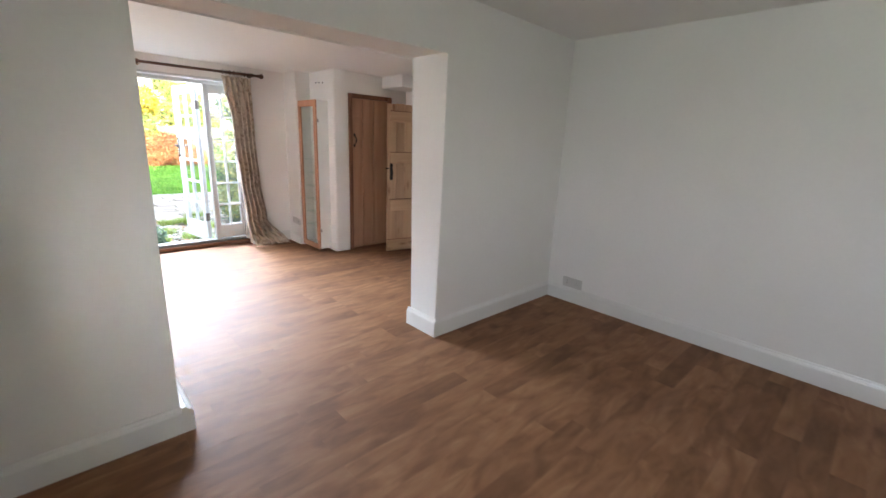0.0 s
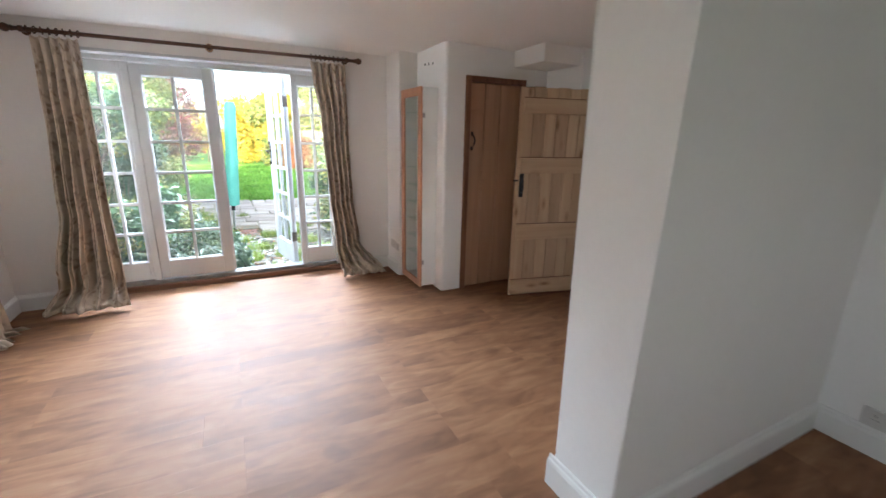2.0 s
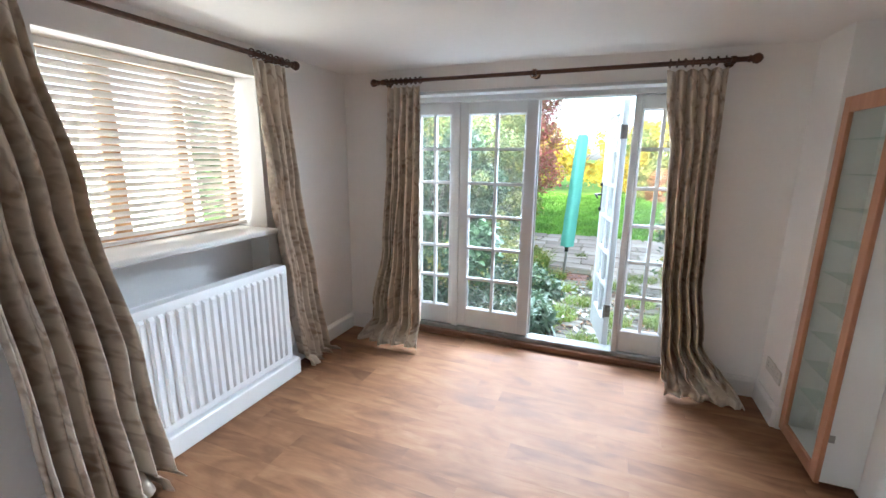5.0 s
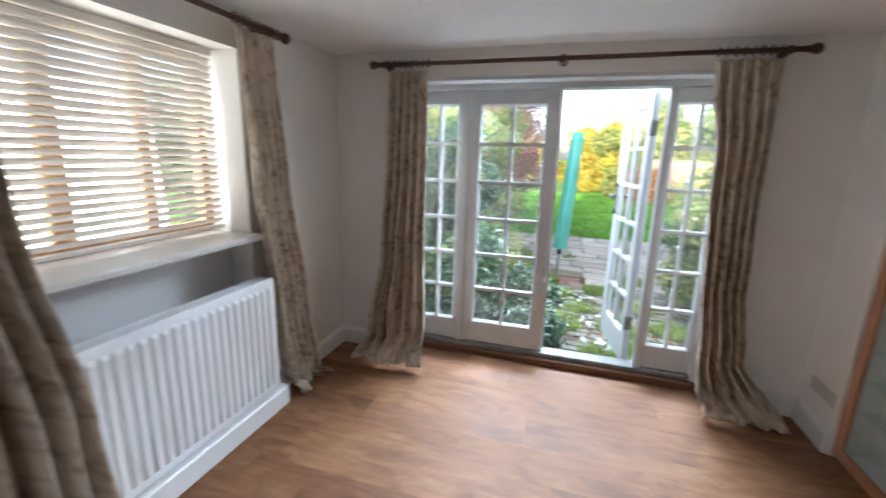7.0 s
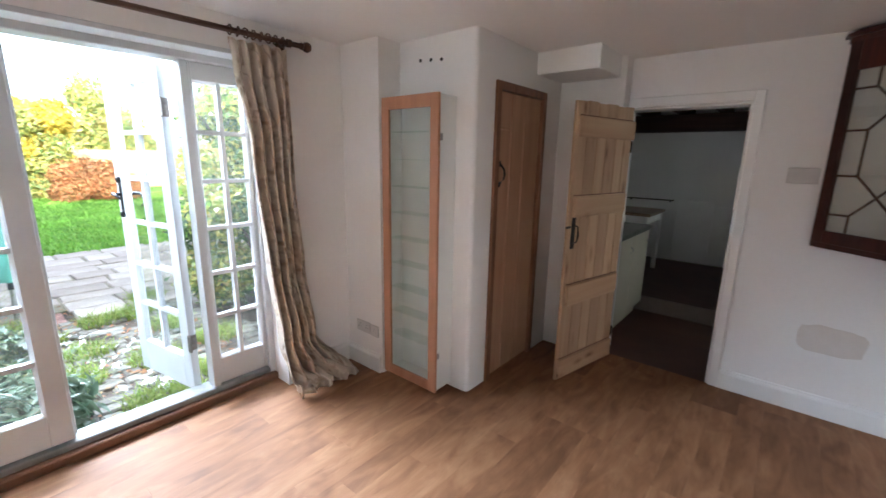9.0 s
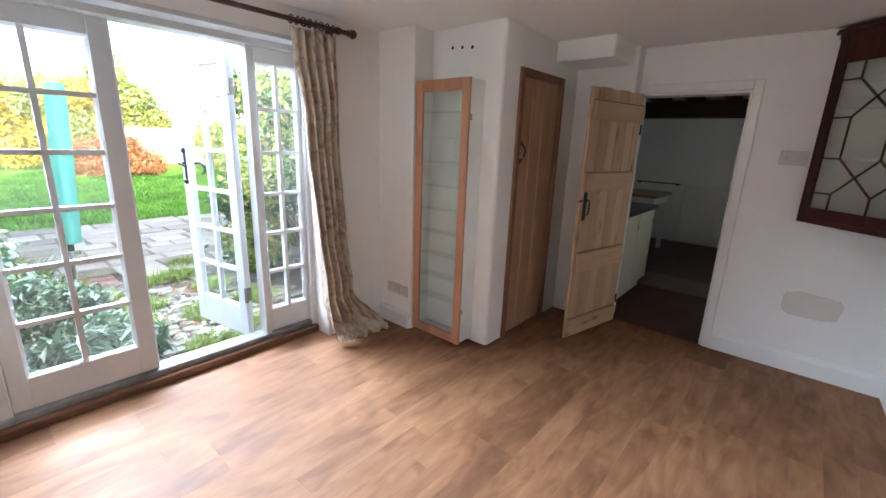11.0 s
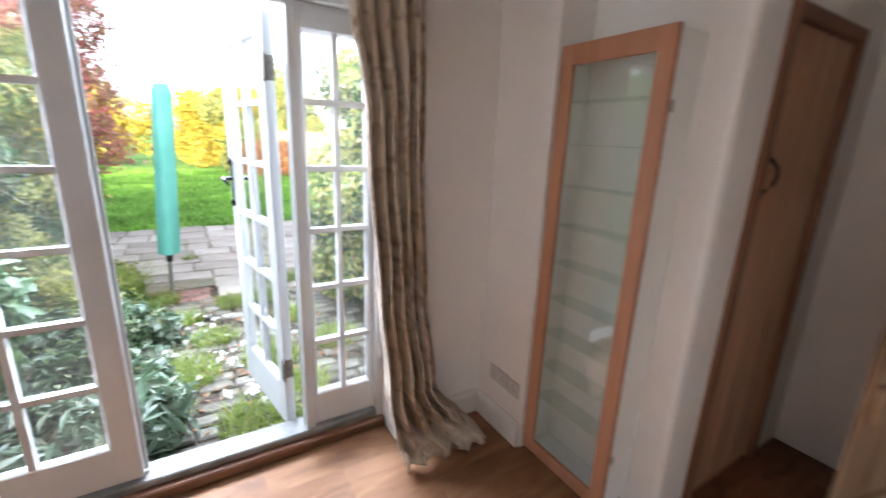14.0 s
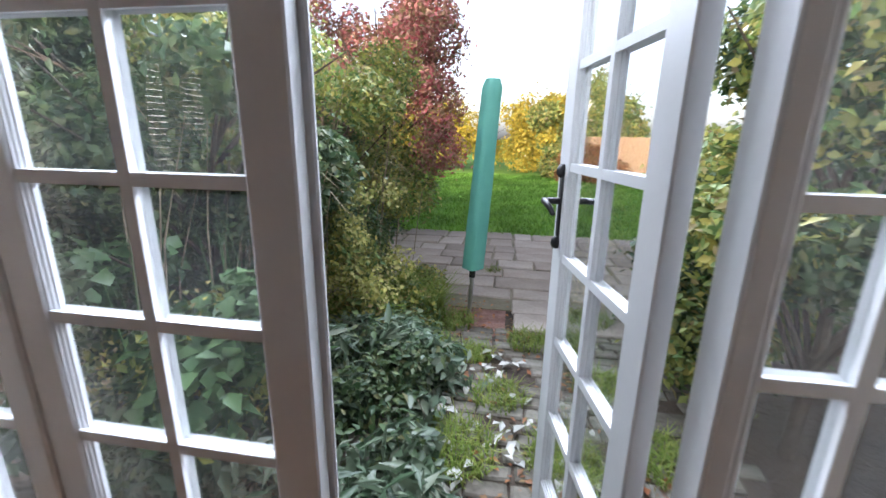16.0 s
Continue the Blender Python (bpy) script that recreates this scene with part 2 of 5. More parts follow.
def curtain_material():
    """Cream cotton with a brown trailing leaf print; the cloth lets some light through."""
    m, n, l, b = material("cream_leaf_print_cotton", 0.85, 0, 0.15)
    uv = n.new("ShaderNodeUVMap")
    warp = n.new("ShaderNodeTexNoise")
    warp.inputs["Scale"].default_value, warp.inputs["Detail"].default_value = 7.0, 3
    l.new(uv.outputs[0], warp.inputs["Vector"])
    ad, sc = n.new("ShaderNodeVectorMath"), n.new("ShaderNodeVectorMath")
    sc.operation = "SCALE"
    sc.inputs["Scale"].default_value = 0.16
    l.new(warp.outputs["Color"], sc.inputs[0])
    l.new(uv.outputs[0], ad.inputs[0])
    l.new(sc.outputs[0], ad.inputs[1])
    vine = n.new("ShaderNodeTexWave")
    vine.wave_type, vine.bands_direction = "BANDS", "DIAGONAL"
    vine.inputs["Scale"].default_value, vine.inputs["Distortion"].default_value, vine.inputs["Detail Scale"].default_value = 1.7, 11.0, 2.6
    l.new(ad.outputs[0], vine.inputs["Vector"])
    leaf = n.new("ShaderNodeTexVoronoi")
    leaf.inputs["Scale"].default_value = 15.0
    mp = n.new("ShaderNodeMapping")
    mp.inputs["Scale"].default_value = (0.75, 1.25, 1)
    mp.inputs["Rotation"].default_value = (0, 0, 0.7)
    l.new(ad.outputs[0], mp.inputs[0])
    l.new(mp.outputs[0], leaf.inputs["Vector"])
    rv = ramp(n, [(0.78, (0, 0, 0)), (1.0, (0.45, 0.45, 0.45))])
    l.new(vine.outputs["Fac"], rv.inputs[0])
    rl = ramp(n, [(0.20, (0.85, 0.85, 0.85)), (0.50, (0, 0, 0))])
    l.new(leaf.outputs["Distance"], rl.inputs[0])
    sel = n.new("ShaderNodeTexNoise")
    sel.inputs["Scale"].default_value = 5.0
    l.new(uv.outputs[0], sel.inputs["Vector"])
    rs = ramp(n, [(0.45, (0, 0, 0)), (0.55, (1, 1, 1))])
    l.new(sel.outputs[0], rs.inputs[0])
    leaves_on = mixed(n, l, "MULTIPLY", 1.0, rl.outputs[0], rs.outputs[0])
    c = mixed(n, l, "MIX", leaves_on, (0.70, 0.61, 0.50), (0.36, 0.265, 0.185))
    c = mixed(n, l, "MIX", rv.outputs[0], c, (0.29, 0.195, 0.13))
    weave = noisy(n, l, 260, 2, coord="UV")
    g = ramp(n, [(0.3, (0.85, 0.85, 0.85)), (0.7, (1, 1, 1))])
    l.new(weave.outputs[0], g.inputs[0])
    c = mixed(n, l, "MULTIPLY", 0.5, c, g.outputs[0])
    l.new(c, b.inputs["Base Color"])
    add_bump(n, l, b, weave.outputs[0], 0.15, 0.001)
    tr, mx = n.new("ShaderNodeBsdfTranslucent"), n.new("ShaderNodeMixShader")
    l.new(c, tr.inputs[0])
    mx.inputs[0].default_value = 0.12
    l.new(b.outputs[0], mx.inputs[1])
    l.new(tr.outputs[0], mx.inputs[2])
    l.new(mx.outputs[0], n["Material Output"].inputs[0])
    return m


CURTAIN = curtain_material()


def glass_material(name, tint=(1, 1, 1), rough=0.0, film=0.0):
    m, n, l, b = material(name, rough)
    b.inputs["Base Color"].default_value = (*tint, 1)
    b.inputs["Transmission Weight"].default_value = 1.0
    b.inputs["IOR"].default_value = 1.45
    wob = noisy(n, l, 3.0, 2)
    add_bump(n, l, b, wob.outputs[0], 0.02, 0.004)
    if film:
        smear = noisy(n, l, 5.0, 5)
        mr, tr, mx = n.new("ShaderNodeMapRange"), n.new("ShaderNodeBsdfTranslucent"), n.new("ShaderNodeMixShader")
        mr.inputs["From Min"].default_value, mr.inputs["From Max"].default_value = 0.3, 0.7
        mr.inputs["To Min"].default_value, mr.inputs["To Max"].default_value = film * 0.5, film * 1.5
        tr.inputs[0].default_value = (0.9, 0.95, 0.95, 1)
        l.new(smear.outputs[0], mr.inputs["Value"])
        l.new(mr.outputs[0], mx.inputs[0])
        l.new(b.outputs[0], mx.inputs[1])
        l.new(tr.outputs[0], mx.inputs[2])
        l.new(mx.outputs[0], n["Material Output"].inputs[0])
    return m


def thin_glass(name, tint):
    """Clear thin glass: straight through, with its mirror gloss."""
    m, n, l, b = material(name, 0.0)
    n.remove(b)
    tr, gl, mx = n.new("ShaderNodeBsdfTransparent"), n.new("ShaderNodeBsdfGlossy"), n.new("ShaderNodeMixShader")
    tr.inputs[0].default_value = (*tint, 1)
    gl.inputs["Roughness"].default_value = 0.02
    mx.inputs[0].default_value = 0.09
    l.new(tr.outputs[0], mx.inputs[1])
    l.new(gl.outputs[0], mx.inputs[2])
    l.new(mx.outputs[0], n["Material Output"].inputs[0])
    return m


GLASS = glass_material("window_glass", (0.97, 0.985, 0.98), film=0.004)
CABINET_GLASS = thin_glass("cabinet_glass", (0.975, 0.99, 0.98))
SHELF_GLASS = thin_glass("green_shelf_glass", (0.93, 0.97, 0.95))
CABINET_WHITE = two_tone("white_cabinet_lining", (0.87, 0.89, 0.87), (0.90, 0.92, 0.90), 3, 0.4, 60, 0.02, 0.001, fine_mix=0.03)


def slat_material():
    m, n, l, b = material("pale_blind_fabric", 0.7, 0, 0.3)
    b.inputs["Base Color"].default_value = (0.80, 0.78, 0.75, 1)
    tr, mx = n.new("ShaderNodeBsdfTranslucent"), n.new("ShaderNodeMixShader")
    tr.inputs[0].default_value = (0.86, 0.80, 0.74, 1)
    mx.inputs[0].default_value = 0.28
    grain = noisy(n, l, 40, 3)
    add_bump(n, l, b, grain.outputs[0], 0.1, 0.001)
    l.new(b.outputs[0], mx.inputs[1])
    l.new(tr.outputs[0], mx.inputs[2])
    l.new(mx.outputs[0], n["Material Output"].inputs[0])
    return m


SLAT = slat_material()


def leaf_material(name, colours, rough=0.5, through_light=0.3):
    m, n, l, b = material(name, rough, 0, 0.4)
    geo = n.new("ShaderNodeNewGeometry")
    r = ramp(n, [(k / max(1, len(colours) - 1), c) for k, c in enumerate(colours)])
    l.new(geo.outputs["Random Per Island"], r.inputs[0])
    patch = noisy(n, l, 1.2, 3)
    g = ramp(n, [(0.3, (0.6, 0.6, 0.6)), (0.7, (1.1, 1.1, 1.1))])
    l.new(patch.outputs[0], g.inputs[0])
    c = mixed(n, l, "MULTIPLY", 1.0, r.outputs[0], g.outputs[0])
    l.new(c, b.inputs["Base Color"])
    tr, mx = n.new("ShaderNodeBsdfTranslucent"), n.new("ShaderNodeMixShader")
    l.new(c, tr.inputs[0])
    mx.inputs[0].default_value = through_light
    l.new(b.outputs[0], mx.inputs[1])
    l.new(tr.outputs[0], mx.inputs[2])
    l.new(mx.outputs[0], n["Material Output"].inputs[0])
    return m


LEAF_DARK = leaf_material("dark_evergreen_leaves", [(0.036, 0.076, 0.030), (0.071, 0.127, 0.045), (0.142, 0.193, 0.071), (0.056, 0.112, 0.056), (0.203, 0.203, 0.081)])
LEAF_GREEN = leaf_material("mixed_green_leaves", [(0.092, 0.172, 0.046), (0.196, 0.276, 0.069), (0.368, 0.368, 0.081), (0.161, 0.241, 0.092), (0.552, 0.483, 0.115), (0.299, 0.230, 0.115)])
LEAF_RED = leaf_material("red_autumn_leaves", [(0.36, 0.07, 0.08), (0.50, 0.17, 0.18), (0.26, 0.20, 0.09), (0.56, 0.25, 0.25), (0.20, 0.21, 0.08), (0.44, 0.12, 0.13), (0.34, 0.24, 0.12), (0.52, 0.20, 0.22)])
LEAF_YELLOW = leaf_material("yellow_autumn_hedge", [(0.50, 0.36, 0.03), (0.62, 0.46, 0.05), (0.34, 0.33, 0.05), (0.60, 0.40, 0.05)])
LEAF_LEMON = leaf_material("pale_yellow_leaves", [(0.50, 0.45, 0.12), (0.36, 0.38, 0.10), (0.58, 0.52, 0.22), (0.22, 0.28, 0.07)])
LEAF_ORANGE = leaf_material("rust_autumn_leaves", [(0.36, 0.13, 0.05), (0.45, 0.20, 0.08), (0.26, 0.12, 0.05), (0.30, 0.22, 0.08)])
LEAF_IVY = leaf_material("grey_green_ground_ivy", [(0.062, 0.106, 0.062), (0.106, 0.163, 0.094), (0.188, 0.237, 0.156), (0.056, 0.106, 0.050), (0.275, 0.312, 0.225)], 0.38)
LEAF_NETTLE = leaf_material("broad_nettle_leaves", [(0.06, 0.13, 0.045), (0.10, 0.19, 0.07), (0.14, 0.23, 0.09)], 0.45)
LEAF_PALE = leaf_material("fallen_silvery_leaves", [(0.55, 0.56, 0.52), (0.62, 0.60, 0.54), (0.42, 0.44, 0.38)], 0.4, 0.1)
GRASS = leaf_material("lawn_grass", [(0.15, 0.33, 0.035), (0.21, 0.42, 0.05), (0.28, 0.48, 0.08)], 0.6)
WEED = leaf_material("bright_weeds", [(0.16, 0.26, 0.04), (0.24, 0.32, 0.06), (0.34, 0.36, 0.09)], 0.6)
CANE = two_tone("pale_dry_canes", (0.20, 0.15, 0.10), (0.34, 0.28, 0.18), 9, 0.85, 40, 0.2, 0.004, fine_mix=0.3)
BARK = two_tone("brown_bark", (0.05, 0.035, 0.024), (0.12, 0.085, 0.06), 8, 0.9, 40, 0.5, 0.01, fine_mix=0.5)
JOINT = two_tone("sandy_paving_joints", (0.16, 0.15, 0.09), (0.30, 0.26, 0.19), 4, 0.95, 40, 0.5, 0.01, fine_mix=0.5)
RED_GRAVEL = two_tone("reddish_gravel", (0.20, 0.10, 0.075), (0.36, 0.21, 0.17), 9, 0.95, 90, 0.6, 0.02, fine_mix=0.6)
SETT = two_tone("mossy_dark_setts", (0.11, 0.11, 0.08), (0.27, 0.25, 0.21), 5.5, 0.85, 25, 0.5, 0.01, fine_mix=0.6, var=0.5)


def ground_material():
    m, n, l, b = material("garden_ground", 0.95, 0, 0.2)
    a, f = noisy(n, l, 0.6, 5), noisy(n, l, 14, 4)
    r = ramp(n, [(0.3, (0.10, 0.22, 0.03)), (0.6, (0.16, 0.30, 0.045)), (0.8, (0.22, 0.31, 0.07))])
    l.new(a.outputs[0], r.inputs[0])
    g = ramp(n, [(0.3, (0.55, 0.55, 0.5)), (0.7, (1, 1, 1))])
    l.new(f.outputs[0], g.inputs[0])
    l.new(mixed(n, l, "MULTIPLY", 0.7, r.outputs[0], g.outputs[0]), b.inputs["Base Color"])
    add_bump(n, l, b, f.outputs[0], 0.6, 0.03)
    return m


GROUND = ground_material()


# ---- mesh helpers ----
def finish(name, bm, mat, smooth=False):
    me = bpy.data.meshes.new(name)
    bmesh.ops.recalc_face_normals(bm, faces=bm.faces[:])
    bm.to_mesh(me)
    bm.free()
    me.materials.append(mat)
    if smooth:
        me.polygons.foreach_set("use_smooth", [True] * len(me.polygons))
        me.set_sharp_from_angle(angle=radians(40))
    return me


def part(name, bm, mat, parent, label="", smooth=False):
    ob = new(name, finish(name, bm, mat, smooth))
    ob.parent = parent
    return tagged(ob, label)


def thing(name, at, label, category, rz=0, group="", kind=""):
    ob = new(name)
    ob.matrix_world = pose(*at, 0, 0, rz)
    return tagged(ob, label, category, group, kind)


def setting(name, bm, mat, label="", category="", smooth=False, kind="structure"):
    return tagged(new(name, finish(name, bm, mat, smooth)), label, category, "", kind)


def box(lo, hi, bevel=0.0, bm=None, seg=1):
    """Adds a box from corner to corner, its edges bevelled."""
    bm = bm or bmesh.new()
    c = [(a + b) / 2 for a, b in zip(lo, hi)]
    s = [max(abs(b - a), 1e-4) for a, b in zip(lo, hi)]
    vs = bmesh.ops.create_cube(bm, size=1, matrix=Matrix.Translation(c) @ Matrix.Diagonal((*s, 1)))["verts"]
    if bevel:
        bmesh.ops.bevel(bm, geom=list({e for v in vs for e in v.link_edges}), offset=bevel, segments=seg, affect="EDGES", profile=0.5)
    return bm


def tube(points, radius, sides=10, bm=None, caps=True):
    """A round bar along points; radius is one number or one a point."""
    bm = bm or bmesh.new()
    pts = [Vector(p) for p in points]
    rad = radius if isinstance(radius, (list, tuple)) else [radius] * len(pts)
    rings = []
    for k, p in enumerate(pts):
        d = (pts[min(k + 1, len(pts) - 1)] - pts[max(k - 1, 0)]).normalized()
        a = d.orthogonal().normalized() if abs(d.z) > 0.9 else d.cross(Vector((0, 0, 1))).normalized()
        c = d.cross(a)
        rings.append([bm.verts.new(p + rad[k] * (a * math.cos(i * math.tau / sides) + c * math.sin(i * math.tau / sides))) for i in range(sides)])
    for r0, r1 in zip(rings, rings[1:]):
        for i in range(sides):
            bm.faces.new((r0[i], r0[(i + 1) % sides], r1[(i + 1) % sides], r1[i]))
    if caps:
        bm.faces.new(rings[0])
        bm.faces.new(rings[-1][::-1])
    return bm


def prism(profile, a, b, bm=None):
    """A profile, points given across and up, swept in a straight line from a to b."""
    bm = bm or bmesh.new()
    a, b = Vector(a), Vector(b)
    d = (b - a).normalized()
    up = Vector((0, 0, 1)) if abs(d.z) < 0.9 else Vector((0, 1, 0))
    side = d.cross(up).normalized()
    r = [[bm.verts.new(p + side * u + up * v) for u, v in profile] for p in (a, b)]
    n = len(profile)
    for i in range(n):
        bm.faces.new((r[0][i], r[0][(i + 1) % n], r[1][(i + 1) % n], r[1][i]))
    bm.faces.new(r[0])
    bm.faces.new(r[1][::-1])
    return bm


def ball(at, r, squash=1.0, bm=None, u=14, v=10):
    bm = bm or bmesh.new()
    bmesh.ops.create_uvsphere(bm, u_segments=u, v_segments=v, radius=r, matrix=Matrix.Translation(at) @ Matrix.Diagonal((1, 1, squash, 1)))
    return bm


def boxes(*pairs, bevel=0.0):
    bm = bmesh.new()
    for lo, hi in pairs:
        box(lo, hi, bevel, bm)
    return bm


# ---- the large structure ----
TOP = 2.62
setting("wall_north", boxes(((-1.05, 6.25, -0.3), (-0.16, 6.55, TOP)), ((1.98, 6.25, -0.3), (4.1, 6.55, TOP)),
        ((-0.16, 6.25, 2.075), (1.98, 6.55, TOP)), ((-0.16, 6.36, -0.3), (1.98, 6.55, -0.02))), PLASTER, "white plastered wall around the garden doors", "wall")
# the opening at y -0.45 to 0.65 is unseen, added for the back-room lamp
setting("wall_west", boxes(((-0.86, 0.65, -0.3), (-0.70, 4.14, TOP)), ((-1.05, -1.2, -0.3), (-0.70, -0.45, TOP)), ((-1.05, -0.45, -0.3), (-0.70, 0.65, 1.0)), ((-1.05, -0.45, 2.0), (-0.70, 0.65, TOP)), ((-0.86, 5.27, -0.3), (-0.70, 6.25, TOP)),
        ((-0.86, 4.14, 2.065), (-0.70, 5.27, TOP)), ((-0.86, 4.14, -0.3), (-0.70, 5.27, 0.10)),
        ((-1.05, 0.65, -0.3), (-0.86, 4.14, TOP)), ((-1.05, 5.27, -0.3), (-0.86, 6.25, TOP)),
        ((-1.05, 4.14, 2.065), (-0.86, 5.27, TOP)), ((-1.05, 4.14, -0.3), (-0.86, 5.27, 1.055))), PLASTER, "white plastered wall with a deep window recess", "wall")
bm = prism([(-0.70, -0.1), (0.405, -0.1), (0.405, 2.03), (2.10, 2.03), (2.10, -0.1), (3.93, -0.1), (3.93, TOP), (-0.70, TOP)], (0, 2.67, 0), (0, 2.97, 0))
soft = [e for e in bm.edges if abs(e.verts[0].co.y - e.verts[1].co.y) < 1e-4 and all(0.4 < v.co.x < 2.11 and v.co.z < 2.04 for v in e.verts) and not all(v.co.y > 2.9 and v.co.x < 0.41 for v in e.verts)]
bmesh.ops.bevel(bm, geom=soft, offset=0.012, segments=3, affect="EDGES", profile=0.5)
for at, way in (((2.13, 0, 0), (1, 0, 0)), ((2.45, 0, 0), (1, 0, 0)), ((2.9, 0, 0), (1, 0, 0)), ((0.385, 0, 0), (1, 0, 0)), ((1.2, 0, 0), (1, 0, 0)), ((0, 0, 0.7), (0, 0, 1)), ((0, 0, 1.4), (0, 0, 1)), ((0, 0, 2.06), (0, 0, 1))):
    bmesh.ops.bisect_plane(bm, geom=bm.verts[:] + bm.edges[:] + bm.faces[:], plane_co=at, plane_no=way)
for v in bm.verts:  # the old pier swells towards its head
    near = max(0, min(1, (3.4 - v.co.x) / 1.1)) if v.co.x > 2.0 else max(0, (v.co.x - 0.4) / 1.7)
    v.co.y += near * max(0, min(v.co.z, 2.1)) * (-0.022 if v.co.y < 2.8 else 0.012)
for foot in ([(-0.70, 2.97), (0.405, 2.97), (0.405, 3.03), (-0.70, 3.03)], [(2.13, 2.96), (3.93, 2.96), (3.93, 3.05), (2.13, 2.972)]):
    low, high = ([bm.verts.new((x, y, z)) for x, y in foot] for z in (-0.1, TOP))
    bm.faces.new(low[::-1])
    bm.faces.new(high)
    for k in range(4):
        bm.faces.new((low[k], low[(k + 1) % 4], high[(k + 1) % 4], high[k]))
setting("wall_divider", bm, PLASTER, "thick white dividing wall with a wide opening", "wall")
setting("wall_east", boxes(((3.93, 2.9, -0.1), (4.10, 4.07, TOP)), ((3.93, 4.81, -0.1), (4.10, 6.25, TOP)), ((3.93, 4.07, 1.89), (4.10, 4.81, TOP)),
        ((3.80, 4.80, -0.1), (3.93, 5.27, TOP))), PLASTER, "white plastered wall with the kitchen doorway", "wall")


def rounded_box(lo, hi, corner, r):
    """A box whose upright edge at the given corner is rounded."""
    bm = box(lo, hi)
    e = [e for e in bm.edges if all(abs(v.co.x - corner[0]) < 1e-4 and abs(v.co.y - corner[1]) < 1e-4 for v in e.verts)]
    bmesh.ops.bevel(bm, geom=e, offset=r, segments=5, affect="EDGES", profile=0.5)
    return bm


bm = rounded_box((2.70, 5.27, -0.1), (2.93, 5.88, TOP), (2.70, 5.27), 0.03)
for lo, hi in (((2.93, 5.27, 1.955), (3.52, 5.37, TOP)), ((3.52, 5.27, -0.1), (3.80, 5.37, TOP)), ((2.51, 5.88, -0.1), (2.93, 6.25, TOP))):
    box(lo, hi, 0, bm)
setting("wall_closet", bm, PLASTER, "white plastered chimney breast and closet front", "wall", smooth=True)
setting("wall_back_east", boxes(((3.64, -1.2, -0.1), (3.93, 2.67, TOP))), PLASTER, "bare white wall of the back room", "wall")
setting("wall_back_south", boxes(((-0.70, -1.2, -0.1), (3.64, -1.0, TOP))), PLASTER, "bare white end wall", "wall")


def ceiling(name, x0, x1, y0, y1, height):
    bm = bmesh.new()
    nx, ny = 24, 20
    g = [[bm.verts.new((x0 + (x1 - x0) * i / nx, y0 + (y1 - y0) * j / ny, height(x0 + (x1 - x0) * i / nx, y0 + (y1 - y0) * j / ny))) for j in range(ny + 1)] for i in range(nx + 1)]
    for i in range(nx):
        for j in range(ny):
            bm.faces.new((g[i][j], g[i][j + 1], g[i + 1][j + 1], g[i + 1][j]))
    top = bmesh.ops.extrude_face_region(bm, geom=bm.faces[:])["geom"]
    for v in top:
        if isinstance(v, bmesh.types.BMVert):
            v.co.z = TOP + 0.05
    return setting(name, bm, CEILING, "uneven white plastered ceiling", "ceiling", smooth=True)


ceiling("ceiling", -0.70, 3.93, 2.96, 6.25, lambda x, y: 2.25 - 0.03 * min(1, max(0, (x - 1.6) / 2.3)) + 0.012 * noise.noise((x * 0.8, y * 0.8, 0)))
ceiling("ceiling_back", -0.70, 3.64, -1.0, 2.67, lambda x, y: 2.37 + 0.012 * noise.noise((x * 0.7, y * 0.7, 4)))
setting("bulkhead", boxes(((3.40, 4.84, 2.085), (3.93, 5.27, 2.3)), bevel=0.006), PLASTER, "small boxed bulkhead under the ceiling", "bulkhead")

# unseen upper storey and roof, added to throw the house's shade on the garden
bm = boxes(((-1.05, -3.5, TOP + 0.06), (7.4, 6.55, 4.3)))
setting("wall_upper_added", bm, RENDER, "unseen rendered block over the cottage, added to shade the garden", "wall")
bm = prism([(-5.4, 4.3), (5.4, 4.3), (0, 6.6)], (-1.3, 1.5, 0), (7.6, 1.5, 0))
setting("roof", bm, ROOF, "unseen clay tiled roof, added to shade the garden", "roof")

SKIRT = [(0, 0), (0.022, 0), (0.022, 0.105), (0.017, 0.118), (0.012, 0.122), (0.008, 0.135), (0, 0.135)]


def skirting(a, b, h=1.0, deep=1.0):
    """A skirting board from a to b on the floor; it stands out to the right of the line."""
    setting("baseboard", prism([(u * deep, v * h) for u, v in SKIRT], (*a, 0), (*b, 0)), GLOSS, "white painted moulded skirting board", "skirting")


skirting((-0.70, 5.34), (-0.70, 6.25))
skirting((-0.70, 6.25), (-0.16, 6.25))
skirting((1.98, 6.25), (2.51, 6.25))
skirting((2.51, 6.25), (2.51, 5.89))
skirting((3.93, 4.02), (3.93, 3.05))
skirting((3.93, 3.05), (2.10, 2.972))
skirting((2.10, 2.992), (2.10, 2.648), 1.05)
skirting((2.10, 2.67), (3.64, 2.67), 1.05)
skirting((3.64, 2.67), (3.64, -1.0), 1.05)
skirting((-0.70, 2.67), (0.405, 2.67), 1.05)
skirting((0.405, 2.648), (0.405, 3.052), 1.05, 2.3)
skirting((0.405, 3.03), (-0.70, 3.03))
skirting((-0.70, 3.03), (-0.70, 3.9))
setting("plinth", boxes(((-0.70, 3.9, 0), (-0.545, 5.335, 0.125)), bevel=0.008), GLOSS, "white boxed plinth under the radiator", "skirting")

# ---- garden door unit: frame, side lights, two leaves ----
HALF = [(0.012, 0.036), (0.0035, 0.030), (0.0035, 0.020), (0.0065, 0.018), (0.0065, 0.0145), (0.009, 0.010), (0.009, 0.007), (0.012, 0.006), (0.012, 0.0)]
BAR = [(-u, v) for u, v in reversed(HALF)] + HALF
